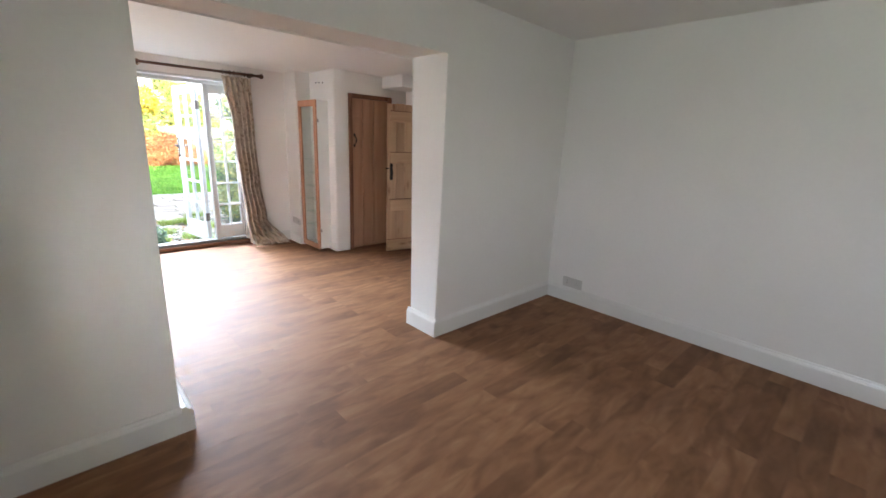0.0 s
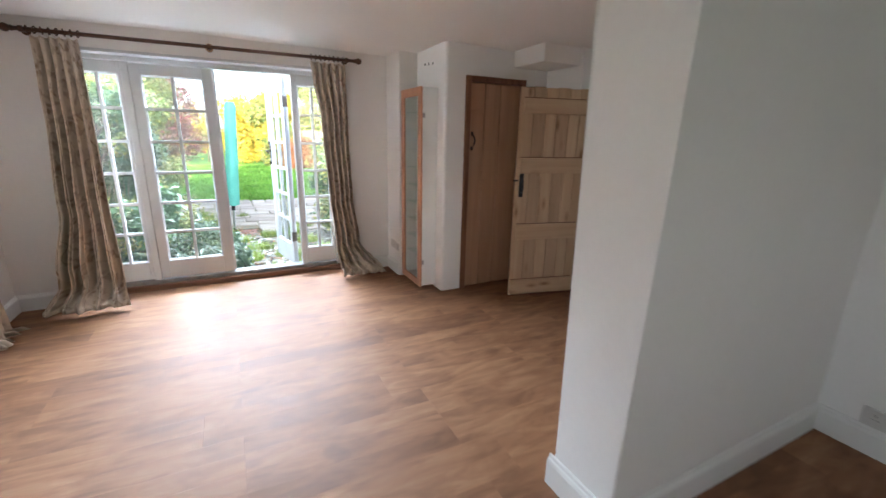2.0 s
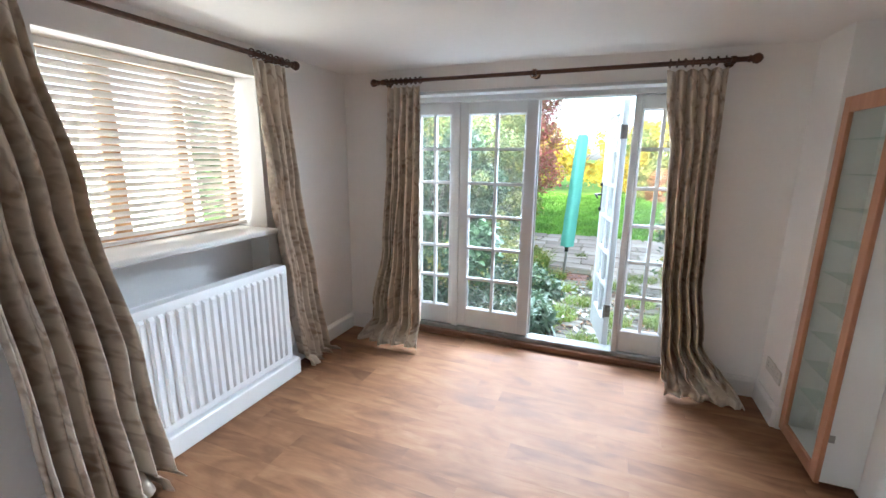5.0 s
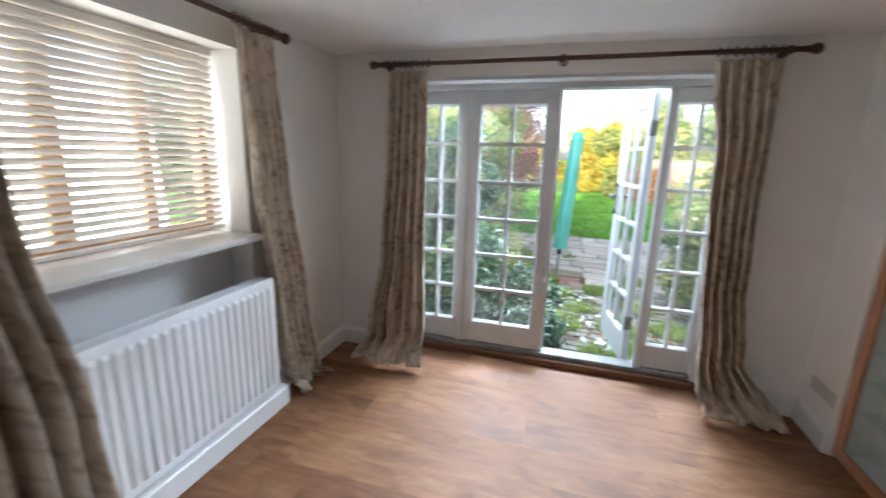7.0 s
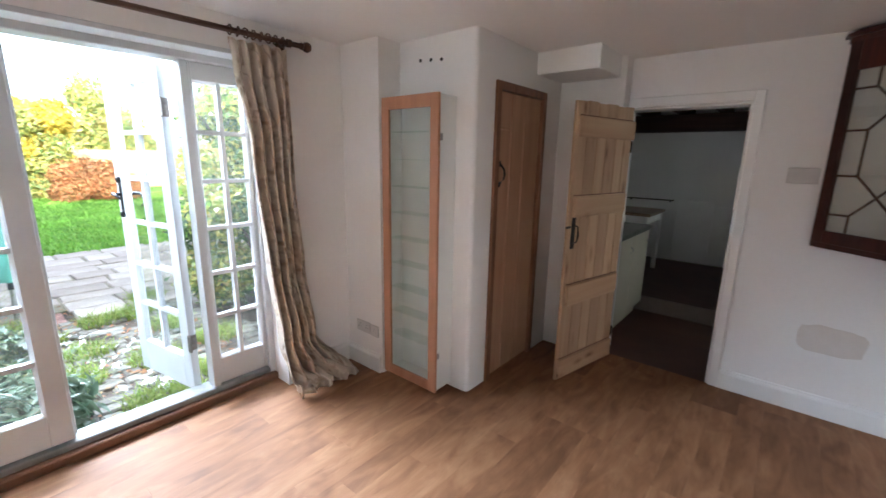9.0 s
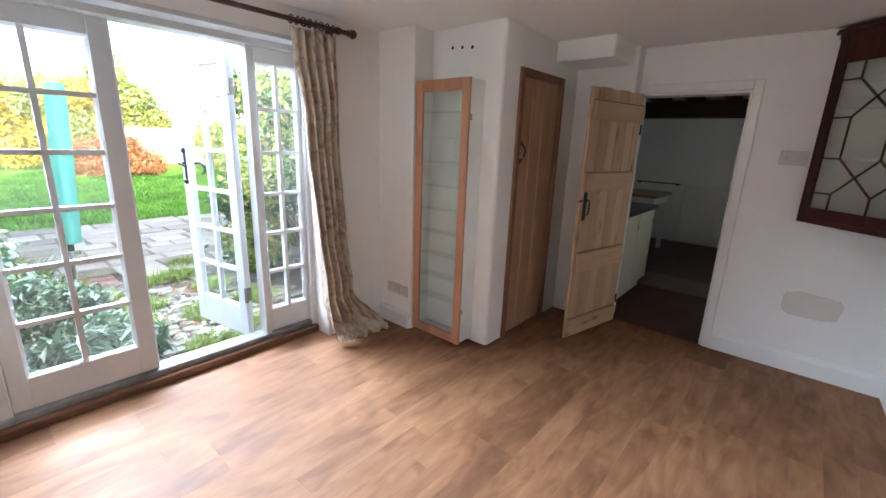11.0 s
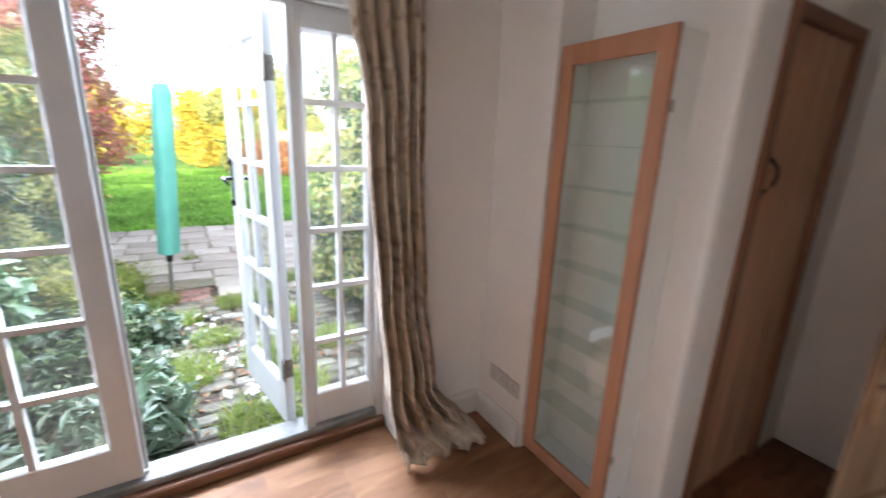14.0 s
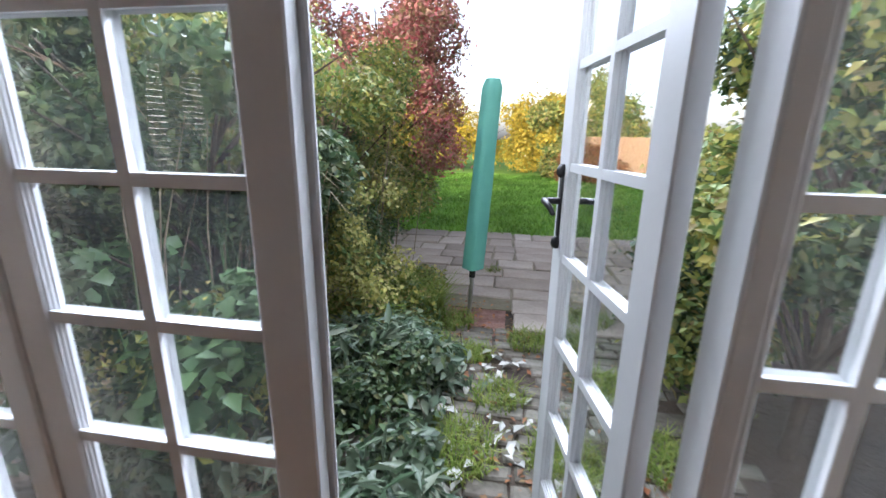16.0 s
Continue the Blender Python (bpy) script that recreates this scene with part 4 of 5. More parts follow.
# ---- open ledged kitchen door ----
def ledged_door():
    t = thing("door_4", (3.875, 4.745, 0), "open bare pine ledged and boarded door", "door", kind="structure")
    t.matrix_world = pose(3.875, 4.752, 0, 0, 0, 167.5)
    W, H = 0.668, 1.885
    xs = [0.002, 0.10, 0.205, 0.32, 0.43, 0.545, W]
    for k, (a, b) in enumerate(zip(xs, xs[1:])):
        part("board", box((a + 0.0015, -0.012, 0.012), (b - 0.0015, 0.012, H - 0.006 * (k % 2)), 0.005), PINE, t)
    for z0, z1, x0, x1 in ((1.665, 1.79, 0.0, 0.635), (1.16, 1.295, 0.03, W - 0.03), (0.555, 0.70, 0.03, W - 0.03), (0.03, 0.165, 0.02, W - 0.004)):
        part("ledge", box((x0, 0.012, z0), (x1, 0.034, z1), 0.005), PINE_LEDGE, t, "", False)
        # dark strip above each ledge, painted in for its line of shade
        part("bead", box((x0 + 0.002, 0.012, z1 + 0.001), (x1 - 0.002, 0.018, z1 + 0.009), 0.001), STAINED, t, "dark brown strip put in as the shade line over the ledge")
    bm = box((W - 0.075, 0.012, 0.95), (W - 0.035, 0.019, 1.17), 0.003)
    part("handle_plate", bm, IRON, t, "black iron latch plate")
    part("door_handle", tube([(W - 0.055, 0.015, 1.11), (W - 0.055, 0.05, 1.10), (W - 0.055, 0.055, 1.05), (W - 0.055, 0.048, 1.0), (W - 0.055, 0.015, 0.99)], [0.006, 0.006, 0.008, 0.006, 0.006], 8), IRON, t, "black iron pull", True)
    part("latch_bar", box((W - 0.02, 0.012, 1.09), (W + 0.025, 0.022, 1.105), 0.002), IRON, t, "black iron latch bar")
    for z in (0.22, 1.62):
        part("hinge", tube([(0, 0.014, z - 0.04), (0, 0.014, z + 0.04)], 0.007, 8), IRON, t, "dark butt hinge", True)


ledged_door()
t = thing("door_frame_kitchen", (3.93, 0, 0), "white painted door frame and architrave", "door frame", kind="structure")
for y0, y1, z0, z1 in ((4.012, 4.068, 0, 1.955), (4.068, 4.795, 1.892, 1.955)):
    part("architrave", box((-0.024, y0, z0), (0, y1, z1), 0.005), GLOSS, t)
for y0, y1, z0, z1 in ((4.07, 4.085, 0, 1.875), (4.795, 4.81, 0, 1.875), (4.07, 4.81, 1.875, 1.89)):
    part("lining", box((0, y0, z0), (0.17, y1, z1), 0.002), GLOSS, t)
part("strike_plate", box((0.01, 4.085, 1.13), (0.035, 4.089, 1.23), 0.001), IRON, t, "black latch keep")

# ---- corner cupboard ----
cc = thing("corner_cupboard", (3.905, 3.655, 1.055), "dark mahogany hanging corner cupboard with astragal glazing", "cupboard")
bx, by = -0.48, -0.56
cc.matrix_world = pose(3.905, 3.672, 1.055, 0, 0, math.degrees(math.atan2(by, bx)))
# local x runs along the glazed face from its wall edge, local y points into the room
L, HC = math.hypot(bx, by), 1.155
part("stile", box((0, -0.025, 0.03), (0.055, 0, HC), 0.003), MAHOGANY, cc)
part("stile", box((L - 0.055, -0.025, 0.03), (L, 0, HC), 0.003), MAHOGANY, cc)
part("rail", box((0.055, -0.024, 0.03), (L - 0.055, -0.001, 0.10), 0.003), MAHOGANY, cc)
part("rail", box((0.055, -0.024, HC - 0.20), (L - 0.055, -0.001, HC), 0.003), MAHOGANY, cc)


def corner_slab(z0, z1, grow):
    """A slab in the plan of the cupboard: a triangle with its front along the glazed face."""
    bm = bmesh.new()
    inv = cc.matrix_world.inverted()
    base = [Vector((3.93, 3.672 + grow * 1.2, 0)), Vector((3.905 - grow, 3.672 + grow, 0)), Vector((3.905 - 0.48 - grow, 3.672 - 0.56 + grow, 0)), Vector((3.905 - 0.48 - grow * 1.2, 3.034, 0)), Vector((3.93, 3.034, 0))]
    lo = [bm.verts.new((*(inv @ p).xy, z0)) for p in base]
    hi = [bm.verts.new((*(inv @ p).xy, z1)) for p in base]
    for i in range(5):
        bm.faces.new((lo[i], lo[(i + 1) % 5], hi[(i + 1) % 5], hi[i]))
    bm.faces.new(lo[::-1])
    bm.faces.new(hi)
    return bm


part("base", corner_slab(0, 0.03, 0.012), MAHOGANY, cc)
part("top", corner_slab(HC, HC + 0.01, 0.0), MAHOGANY, cc)
part("cornice", corner_slab(HC - 0.03, HC - 0.012, 0.035), MAHOGANY, cc, "moulded mahogany cornice")
part("cornice", corner_slab(HC - 0.055, HC - 0.03, 0.018), MAHOGANY, cc, "moulded mahogany cornice")
for z in (0.40, 0.70):
    part("shelf", corner_slab(z, z + 0.018, -0.045), GLOSS, cc, "white painted inner shelf")
p = part("pane", box((0.055, -0.012, 0.10), (L - 0.055, -0.009, HC - 0.20)), CABINET_GLASS, cc, "glazed panel of the cupboard")
p.visible_shadow = False
gx0, gx1, gz0, gz1 = 0.055, L - 0.055, 0.10, HC - 0.20
GX = [gx0 + (gx1 - gx0) * f for f in (0, 0.16, 0.34, 0.5, 0.66, 0.84, 1)]
GZ = [gz0 + (gz1 - gz0) * f for f in (0, 0.11, 0.22, 0.36, 0.64, 0.78, 0.89, 1)]
lines = []
for sx in (0, 1):
    X = GX if not sx else GX[::-1]
    for sz in (0, 1):
        Z = GZ if not sz else GZ[::-1]
        lines += [((X[1], Z[0]), (X[1], Z[1])), ((X[0], Z[1]), (X[1], Z[1])), ((X[1], Z[1]), (X[3], Z[3])), ((X[3], Z[0]), (X[3], Z[1])), ((X[3], Z[1]), (X[1], Z[3]))]
        lines += [((X[0], Z[3]), (X[1], Z[3]))]
    lines += [((X[1], GZ[3]), (X[1], GZ[4]))]
lines += [((GX[3], GZ[3]), (GX[3], GZ[4]))]
for (x0, z0), (x1, z1) in lines:
    part("astragal", tube([(x0, -0.004, z0), (x1, -0.004, z1)], 0.0065, 6), MAHOGANY, cc)


# ---- plates, sockets and the bare patch ----
def plate(name, at, axis, w, h, label, gangs):
    """A wall plate; axis is the way it faces: -x, -y or +y."""
    rz = {"-x": -90, "-y": 0, "+y": 180}[axis]
    t = thing(name, at, label, name.replace("_", " "), rz)
    part("cover", box((-w / 2, -0.009, -h / 2), (w / 2, 0, h / 2), 0.003), PLASTIC, t)
    for k in range(gangs):
        x = (k - (gangs - 1) / 2) * w / gangs
        if name == "light_switch":
            part("rocker", box((x - 0.006, -0.014, -0.012), (x + 0.006, -0.008, 0.012), 0.002), PLASTIC, t)
        else:
            # slots are solid dark blocks, coloured like the shade in a hole
            for dx, dz, hw, hh in ((0, 0.016, 0.002, 0.005), (-0.011, -0.006, 0.004, 0.002), (0.011, -0.006, 0.004, 0.002)):
                part("pin_slot", box((x + dx - hw, -0.0095, dz - hh), (x + dx + hw, -0.0085, dz + hh)), DARK, t)


plate("power_socket", (2.51, 6.075, 0.305), "-x", 0.146, 0.086, "ivory double power socket near the skirting", 2)
plate("power_socket", (2.51, 5.955, 0.300), "-x", 0.086, 0.086, "ivory single power socket near the skirting", 1)
plate("power_socket", (3.64, 2.40, 0.19), "-x", 0.20, 0.095, "ivory double socket just over the skirting", 2)
plate("light_switch", (3.93, 3.775, 1.455), "-x", 0.146, 0.092, "ivory double light switch on plaster", 2)
plate("power_socket", (3.62, 3.039, 0.20), "+y", 0.086, 0.086, "ivory single socket by the corner", 1)
bm = bmesh.new()
ring = [bm.verts.new((3.9272, 3.50 + 0.155 * math.copysign(abs(math.cos(a)) ** 0.5, math.cos(a)) * (1 + 0.08 * noise.noise((math.cos(a) * 2, math.sin(a) * 2, 1))), 0.49 + 0.085 * math.copysign(abs(math.sin(a)) ** 0.5, math.sin(a)) * (1 + 0.15 * noise.noise((math.cos(a) * 3, math.sin(a) * 3, 5))))) for a in [i * math.tau / 40 for i in range(40)]]
bm.faces.new(ring)
ex = bmesh.ops.extrude_face_region(bm, geom=bm.faces[:])["geom"]
bmesh.ops.translate(bm, vec=(0.006, 0, 0), verts=[v for v in ex if isinstance(v, bmesh.types.BMVert)])
setting("trim", bm, PATCH, "bare beige filler patch on the white wall", "wall patch")

# ---- kitchen seen through the doorway ----
setting("floor_kitchen", boxes(((4.10, 2.9, -0.1), (5.18, 6.25, -0.004)), ((3.93, 4.07, -0.1), (4.10, 4.81, -0.004))), QUARRY, "dark red tiled kitchen lobby floor", "floor")
setting("floor_kitchen_upper", boxes(((5.20, 2.9, -0.1), (7.2, 6.25, 0.15))), QUARRY, "dark tiled kitchen floor one step up", "floor")
setting("step", boxes(((5.18, 2.9, -0.1), (5.20, 6.25, 0.152))), RISER, "grey painted step riser", "step")
setting("wall_kitchen_east", boxes(((7.2, 2.7, -0.1), (7.4, 6.55, TOP))), PLASTER, "white kitchen wall with boarded lower half", "wall")
# the south window is unseen, added with its lamp to light the kitchen
setting("wall_kitchen_south", boxes(((4.10, 2.7, -0.1), (4.75, 2.9, TOP)), ((5.75, 2.7, -0.1), (7.2, 2.9, TOP)), ((4.75, 2.7, -0.1), (5.75, 2.9, 1.10)), ((4.75, 2.7, 1.95), (5.75, 2.9, TOP))), PLASTER, "white kitchen wall with an added, unseen window", "wall")
setting("wall_kitchen_north", boxes(((4.10, 6.25, -0.1), (7.4, 6.55, TOP))), PLASTER, "plain white kitchen wall", "wall")
setting("ceiling_kitchen", boxes(((4.10, 2.9, 2.36), (7.2, 6.25, 2.5))), CEILING, "white ceiling between dark rafters", "ceiling")
# frame of the added south window, out of sight from the doorway
kw = thing("window_3_added", (4.75, 2.74, 1.10), "unseen white kitchen window with two lights, added to light the kitchen", "window", kind="structure")
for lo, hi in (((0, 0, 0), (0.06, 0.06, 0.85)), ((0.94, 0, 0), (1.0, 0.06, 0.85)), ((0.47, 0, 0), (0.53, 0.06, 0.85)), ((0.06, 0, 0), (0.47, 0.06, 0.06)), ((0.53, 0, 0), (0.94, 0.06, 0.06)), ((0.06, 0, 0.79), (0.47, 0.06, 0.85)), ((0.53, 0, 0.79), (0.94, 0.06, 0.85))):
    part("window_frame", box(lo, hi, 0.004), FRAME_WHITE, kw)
for x in (0.06, 0.53):
    p = part("pane", box((x, 0.03, 0.06), (x + 0.41, 0.034, 0.79)), GLASS, kw)
    p.visible_shadow = False
bt = thing("ceiling_beam", (6.7, 4.5, 2.0), "thick dark oak ceiling beam", "beam")
part("beam", box((-0.12, -1.6, -0.115), (0.12, 1.75, 0.09), 0.012), BEAM, bt)
for k in range(7):
    rt = thing("rafter", (5.65, 3.3 + 0.42 * k, 2.265), "dark oak rafter under the white ceiling", "beam", group="kitchen rafters")
    part("rafter_body", box((-1.54, -0.045, -0.175), (1.54, 0.045, 0.095), 0.008), BEAM, rt)


def base_unit(at, w, d, h, label):
    t = thing("base_unit", at, label, "cabinet")
    part("body", box((0, 0.02, 0.10), (w, d, h), 0.003), CREAM, t)
    part("plinth", box((0.01, 0.06, 0), (w - 0.01, d, 0.10)), CREAM, t)
    n = max(1, round(w / 0.55))
    for k in range(n):
        dr = part("door", box((k * w / n + 0.004, 0, 0.12), ((k + 1) * w / n - 0.004, 0.02, h - 0.01), 0.003), CREAM, t)
        part("handle", tube([((k + 0.85) * w / n, -0.004, h - 0.1), ((k + 0.85) * w / n, -0.025, h - 0.13), ((k + 0.85) * w / n, -0.004, h - 0.16)], 0.005, 6), STEEL, dr)
    part("worktop", box((-0.01, -0.02, h), (w + 0.015, d, h + 0.038), 0.004), WORKTOP, t, "dark speckled worktop")


base_unit((4.12, 4.84, 0), 1.0, 0.60, 0.87, "cream kitchen base unit with a dark worktop")
tb = thing("kitchen_table", (5.85, 5.02, 0.15), "white-legged kitchen table with a brown wooden top", "table")
part("tabletop", box((0, 0, 0.74), (0.75, 0.55, 0.775), 0.005), TABLE_TOP, tb)
for x in (0.04, 0.66):
    for y in (0.03, 0.47):
        part("leg", box((x, y, 0), (x + 0.05, y + 0.05, 0.74), 0.004), GLOSS, tb)
part("apron", box((0.09, 0.035, 0.65), (0.66, 0.055, 0.74), 0.002), GLOSS, tb)
for k, (y0, y1) in enumerate(((2.95, 3.9), (3.92, 4.55), (4.57, 5.0))):
    setting("trim", box((7.19, y0, 0.18), (7.199, y1, 1.0 - 0.05 * (k % 2)), 0.003), PLASTER, "white painted board panel on the kitchen wall", "panelling")

rail = thing("wall_rail", (7.17, 5.05, 0.985), "thin black rail on the kitchen wall", "rail")
part("bar", box((0, 0, 0), (0.012, 0.62, 0.016), 0.003), IRON, rail)
for y in (0.04, 0.56):
    part("bracket", box((0.008, y, -0.02), (0.03, y + 0.02, 0.014), 0.002), IRON, rail)
ch = thing("chest_of_drawers", (5.35, 3.20, 0.15), "white painted chest of drawers with round knobs", "chest")
part("carcass", box((0, 0, 0.06), (0.9, 0.58, 0.86), 0.004), GLOSS, ch)
part("chest_top", box((-0.02, -0.01, 0.86), (0.92, 0.63, 0.885), 0.005), TABLE_TOP, ch, "brown wooden top")
for k in range(3):
    fr = part("drawer_front", box((0.02, 0.58, 0.08 + 0.26 * k), (0.88, 0.60, 0.325 + 0.26 * k), 0.004), GLOSS, ch)
    for x in (0.22, 0.68):
        part("knob", ball((x, 0.618, 0.20 + 0.26 * k), 0.02, 1.0, None, 10, 8), STEEL, fr, "round metal knob", True)
for x in (0.01, 0.84):
    for y in (0.01, 0.52):
        part("foot", box((x, y, 0), (x + 0.05, y + 0.05, 0.06), 0.004), GLOSS, ch)

# ---- garden: ground and paving ----
GZ0 = -0.15
bm = bmesh.new()
for x0, x1, y0, y1 in ((-400, 400, 6.55, 900), (-400, -1.05, -300, 6.55), (7.4, 400, -300, 6.55), (-1.05, 7.4, -300, -1.2)):
    vs = [bm.verts.new(p) for p in ((x0, y0, GZ0), (x1, y0, GZ0), (x1, y1, GZ0), (x0, y1, GZ0))]
    bm.faces.new(vs)
setting("ground", bm, GROUND, "rough garden grass and soil", "ground")
bed = boxes(((-3.2, 6.56, GZ0 + 0.002), (0.75, 12.4, GZ0 + 0.012)), ((1.95, 6.56, GZ0 + 0.002), (4.4, 9.6, GZ0 + 0.012)))
setting("soil_bed", bed, SOIL, "damp dark soil of the planting beds", "soil")
setting("gravel_bed", boxes(((0.55, 8.95, GZ0 + 0.004), (1.27, 9.76, GZ0 + 0.016))), RED_GRAVEL, "reddish gravel patch around the dryer's foot", "gravel")
path = boxes(((0.45, 6.56, GZ0 + 0.003), (2.4, 9.6, GZ0 + 0.013)))
path_ob = setting("path", path, SOIL, "old mossy stone path overgrown with weeds", "path")
terrace_ob = setting("pavement", boxes(((-0.8, 9.5, GZ0 + 0.001), (6.4, 12.75, GZ0 + 0.024))), JOINT, "uneven flagstone terrace with weedy joints", "paving")


# ---- plants ----
def leaf_cloud(name, mat, parent, clumps, count, size, seed, label="", flat=0.0, shell=0.55, slim=0.42):
    """Many small folded leaves strewn through ellipsoid clumps; returns the crown's mesh object."""
    rng = np.random.default_rng(seed)
    vol = np.array([c[3] * c[4] * c[5] for c in clumps]) ** 0.75
    pick = rng.choice(len(clumps), count, p=vol / vol.sum())
    cl = np.array(clumps)[pick]
    d = rng.normal(size=(count, 3))
    d /= np.linalg.norm(d, axis=1)[:, None]
    rad = shell + (1 - shell) * rng.random(count)
    rad *= 1 + 0.22 * rng.normal(size=count) * (rng.random(count) < 0.3)
    c = cl[:, :3] + d * rad[:, None] * cl[:, 3:6]
    c[:, 2] = np.maximum(c[:, 2], GZ0 + 0.03)
    nrm = d * 0.8 + rng.normal(size=(count, 3)) * 0.7
    nrm[:, 2] += 0.5 + flat
    nrm /= np.linalg.norm(nrm, axis=1)[:, None]
    a = np.cross(nrm, rng.normal(size=(count, 3)))
    a /= np.linalg.norm(a, axis=1)[:, None] + 1e-9
    b = np.cross(nrm, a)
    L = size * (0.55 + 0.9 * rng.random(count))[:, None]
    W = L * (slim + 0.5 * slim * rng.random(count))[:, None]
    P = [c - a * L * 0.5, c - a * L * 0.05 + b * W * 0.5 + nrm * W * 0.16, c + a * L * 0.5 - nrm * L * 0.12, c - a * L * 0.05 - b * W * 0.5 + nrm * W * 0.16]
    co = np.stack(P, axis=1).reshape(-1, 3).astype(np.float32)
    idx = np.arange(count)[:, None] * 4
    tri = np.concatenate([idx + 0, idx + 1, idx + 2, idx + 0, idx + 2, idx + 3], axis=1).reshape(-1).astype(np.int32)
    return raw_mesh(name, mat, parent, co, tri, label)


def raw_mesh(name, mat, parent, co, tri, label=""):
    me = bpy.data.meshes.new(name)
    nt = len(tri) // 3
    me.vertices.add(len(co))
    me.vertices.foreach_set("co", np.ascontiguousarray(co, dtype=np.float32).ravel())
    me.loops.add(len(tri))
    me.loops.foreach_set("vertex_index", tri)
    me.polygons.add(nt)
    me.polygons.foreach_set("loop_start", np.arange(0, nt * 3, 3, dtype=np.int32))
    me.update(calc_edges=True)
    me.validate()
    me.materials.append(mat)
    ob = new(name, me)
    if parent:
        ob.parent = parent
    return tagged(ob, label)


def blades(name, mat, areas, count, height, seed, spread=0.6, width=0.006):
    """Grass blades: bent tapering strips in discs (x, y, radius)."""
    rng = np.random.default_rng(seed)
    ar = np.array(areas)
    w = ar[:, 2] ** 2
    cl = ar[rng.choice(len(ar), count, p=w / w.sum())]
    th, rr = rng.random(count) * math.tau, np.sqrt(rng.random(count)) * cl[:, 2]
    base = np.stack([cl[:, 0] + rr * np.cos(th), cl[:, 1] + rr * np.sin(th), np.full(count, GZ0)], axis=1)
    ph = rng.random(count) * math.tau
    lean = np.stack([np.cos(ph), np.sin(ph), np.zeros(count)], axis=1)
    side = np.stack([-np.sin(ph), np.cos(ph), np.zeros(count)], axis=1) * width
    h = height * (0.4 + rng.random(count))[:, None]
    up = np.array([0, 0, 1.0])
    mid = base + up * h * 0.6 + lean * h * 0.2 * spread
    tip = base + up * h * 0.95 + lean * h * spread
    co = np.stack([base - side, base + side, mid + side * 0.8, mid - side * 0.8, tip], axis=1).reshape(-1, 3)
    i = np.arange(count)[:, None] * 5
    tri = np.concatenate([i, i + 1, i + 2, i, i + 2, i + 3, i + 3, i + 2, i + 4], axis=1).reshape(-1).astype(np.int32)
    return raw_mesh(name, mat, None, co, tri)


def woody(parent, at, height, spread, limbs, seed, r=0.03):
    """A tapered trunk and limbs from the ground at a place of the parent's space."""
    rnd = random.Random(seed)
    x, y, z = at
    part("trunk", tube([(x, y, z - 0.05), (x + 0.03, y, z + height * 0.3), (x - 0.02, y + 0.04, z + height * 0.65), (x + 0.02, y, z + height * 0.9)], [r * 1.3, r, r * 0.7, r * 0.3], 8), BARK, parent, "", True)
    for k in range(limbs):
        a, h0 = k * 2.4 + rnd.random(), rnd.uniform(0.12, 0.6) * height
        e = Vector((math.cos(a), math.sin(a), 0)) * spread * rnd.uniform(0.6, 1)
        p0 = Vector((x, y, z + h0))
        pts = [p0, p0 + e * 0.4 + Vector((0, 0, 0.16 * height)), p0 + e + Vector((0, 0, rnd.uniform(0.25, 0.42) * height))]
        part("limb", tube(pts, [r * 0.6, r * 0.4, r * 0.12], 6), BARK, parent, "", True)


def canes(parent, n, seed, x0, x1, y0, y1, h):
    rc = random.Random(seed)
    for _ in range(n):
        x, y, a, q = rc.uniform(x0, x1), rc.uniform(y0, y1), rc.uniform(-0.8, 0.8), rc.uniform(0.2, 0.7)
        top = rc.uniform(0.5, 1.0) * h
        part("cane", tube([(x, y, 0), (x + 0.2 * q * math.cos(a), y + 0.2 * q * math.sin(a), top * 0.6), (x + 0.6 * q * math.cos(a), y + 0.6 * q * math.sin(a), top), (x + q * math.cos(a), y + q * math.sin(a), top * 0.92)], [0.006, 0.005, 0.003, 0.0015], 5), CANE, parent)


def shrub(name, at, label, category, mat, clumps, count, size, height, spread, limbs, seed, r=0.03, shell=0.55, extra=()):
    t = thing(name, at, label, category)
    woody(t, (0, 0, 0), height, spread, limbs, seed, r)
    leaf_cloud("crown", mat, t, clumps, count, size, seed, "", shell=shell)
    for m2, cl2, n2, s2 in extra:
        leaf_cloud("crown", m2, t, cl2, n2, s2, seed + 50, "")
    return t


rnd_n = random.Random(91)


def lumps(seed, n, box_lo, box_hi, r0, r1):
    rnd = random.Random(seed)
    out = []
    for _ in range(n):
        r = rnd.uniform(r0, r1)
        out.append((rnd.uniform(box_lo[0], box_hi[0]), rnd.uniform(box_lo[1], box_hi[1]), rnd.uniform(box_lo[2], box_hi[2]), r, r * rnd.uniform(0.8, 1.2), r * rnd.uniform(0.7, 1.1)))
    return out


G = GZ0
near = shrub("shrub", (-0.6, 8.1, G), "large dark green shrub close to the doors", "shrub", LEAF_DARK, lumps(1, 40, (-1.3, -1.0, 0.2), (0.55, 0.9, 2.5), 0.15, 0.40), 44000, 0.058, 2.5, 1.0, 30, 1, extra=((LEAF_GREEN, lumps(2, 10, (-0.4, -0.8, 0.4), (0.6, 0.8, 2.2), 0.2, 0.35), 11000, 0.05),))
mid = shrub("shrub", (-0.7, 10.0, G), "leafy shrub with yellowing leaves beside the terrace", "shrub", LEAF_GREEN, lumps(3, 40, (-1.2, -0.9, 0.2), (0.75, 1.0, 2.3), 0.14, 0.38), 38000, 0.05, 2.4, 1.0, 34, 2, extra=((LEAF_DARK, lumps(4, 14, (-1.0, -0.8, 0.2), (0.6, 0.8, 2.0), 0.3, 0.45), 20000, 0.05),))
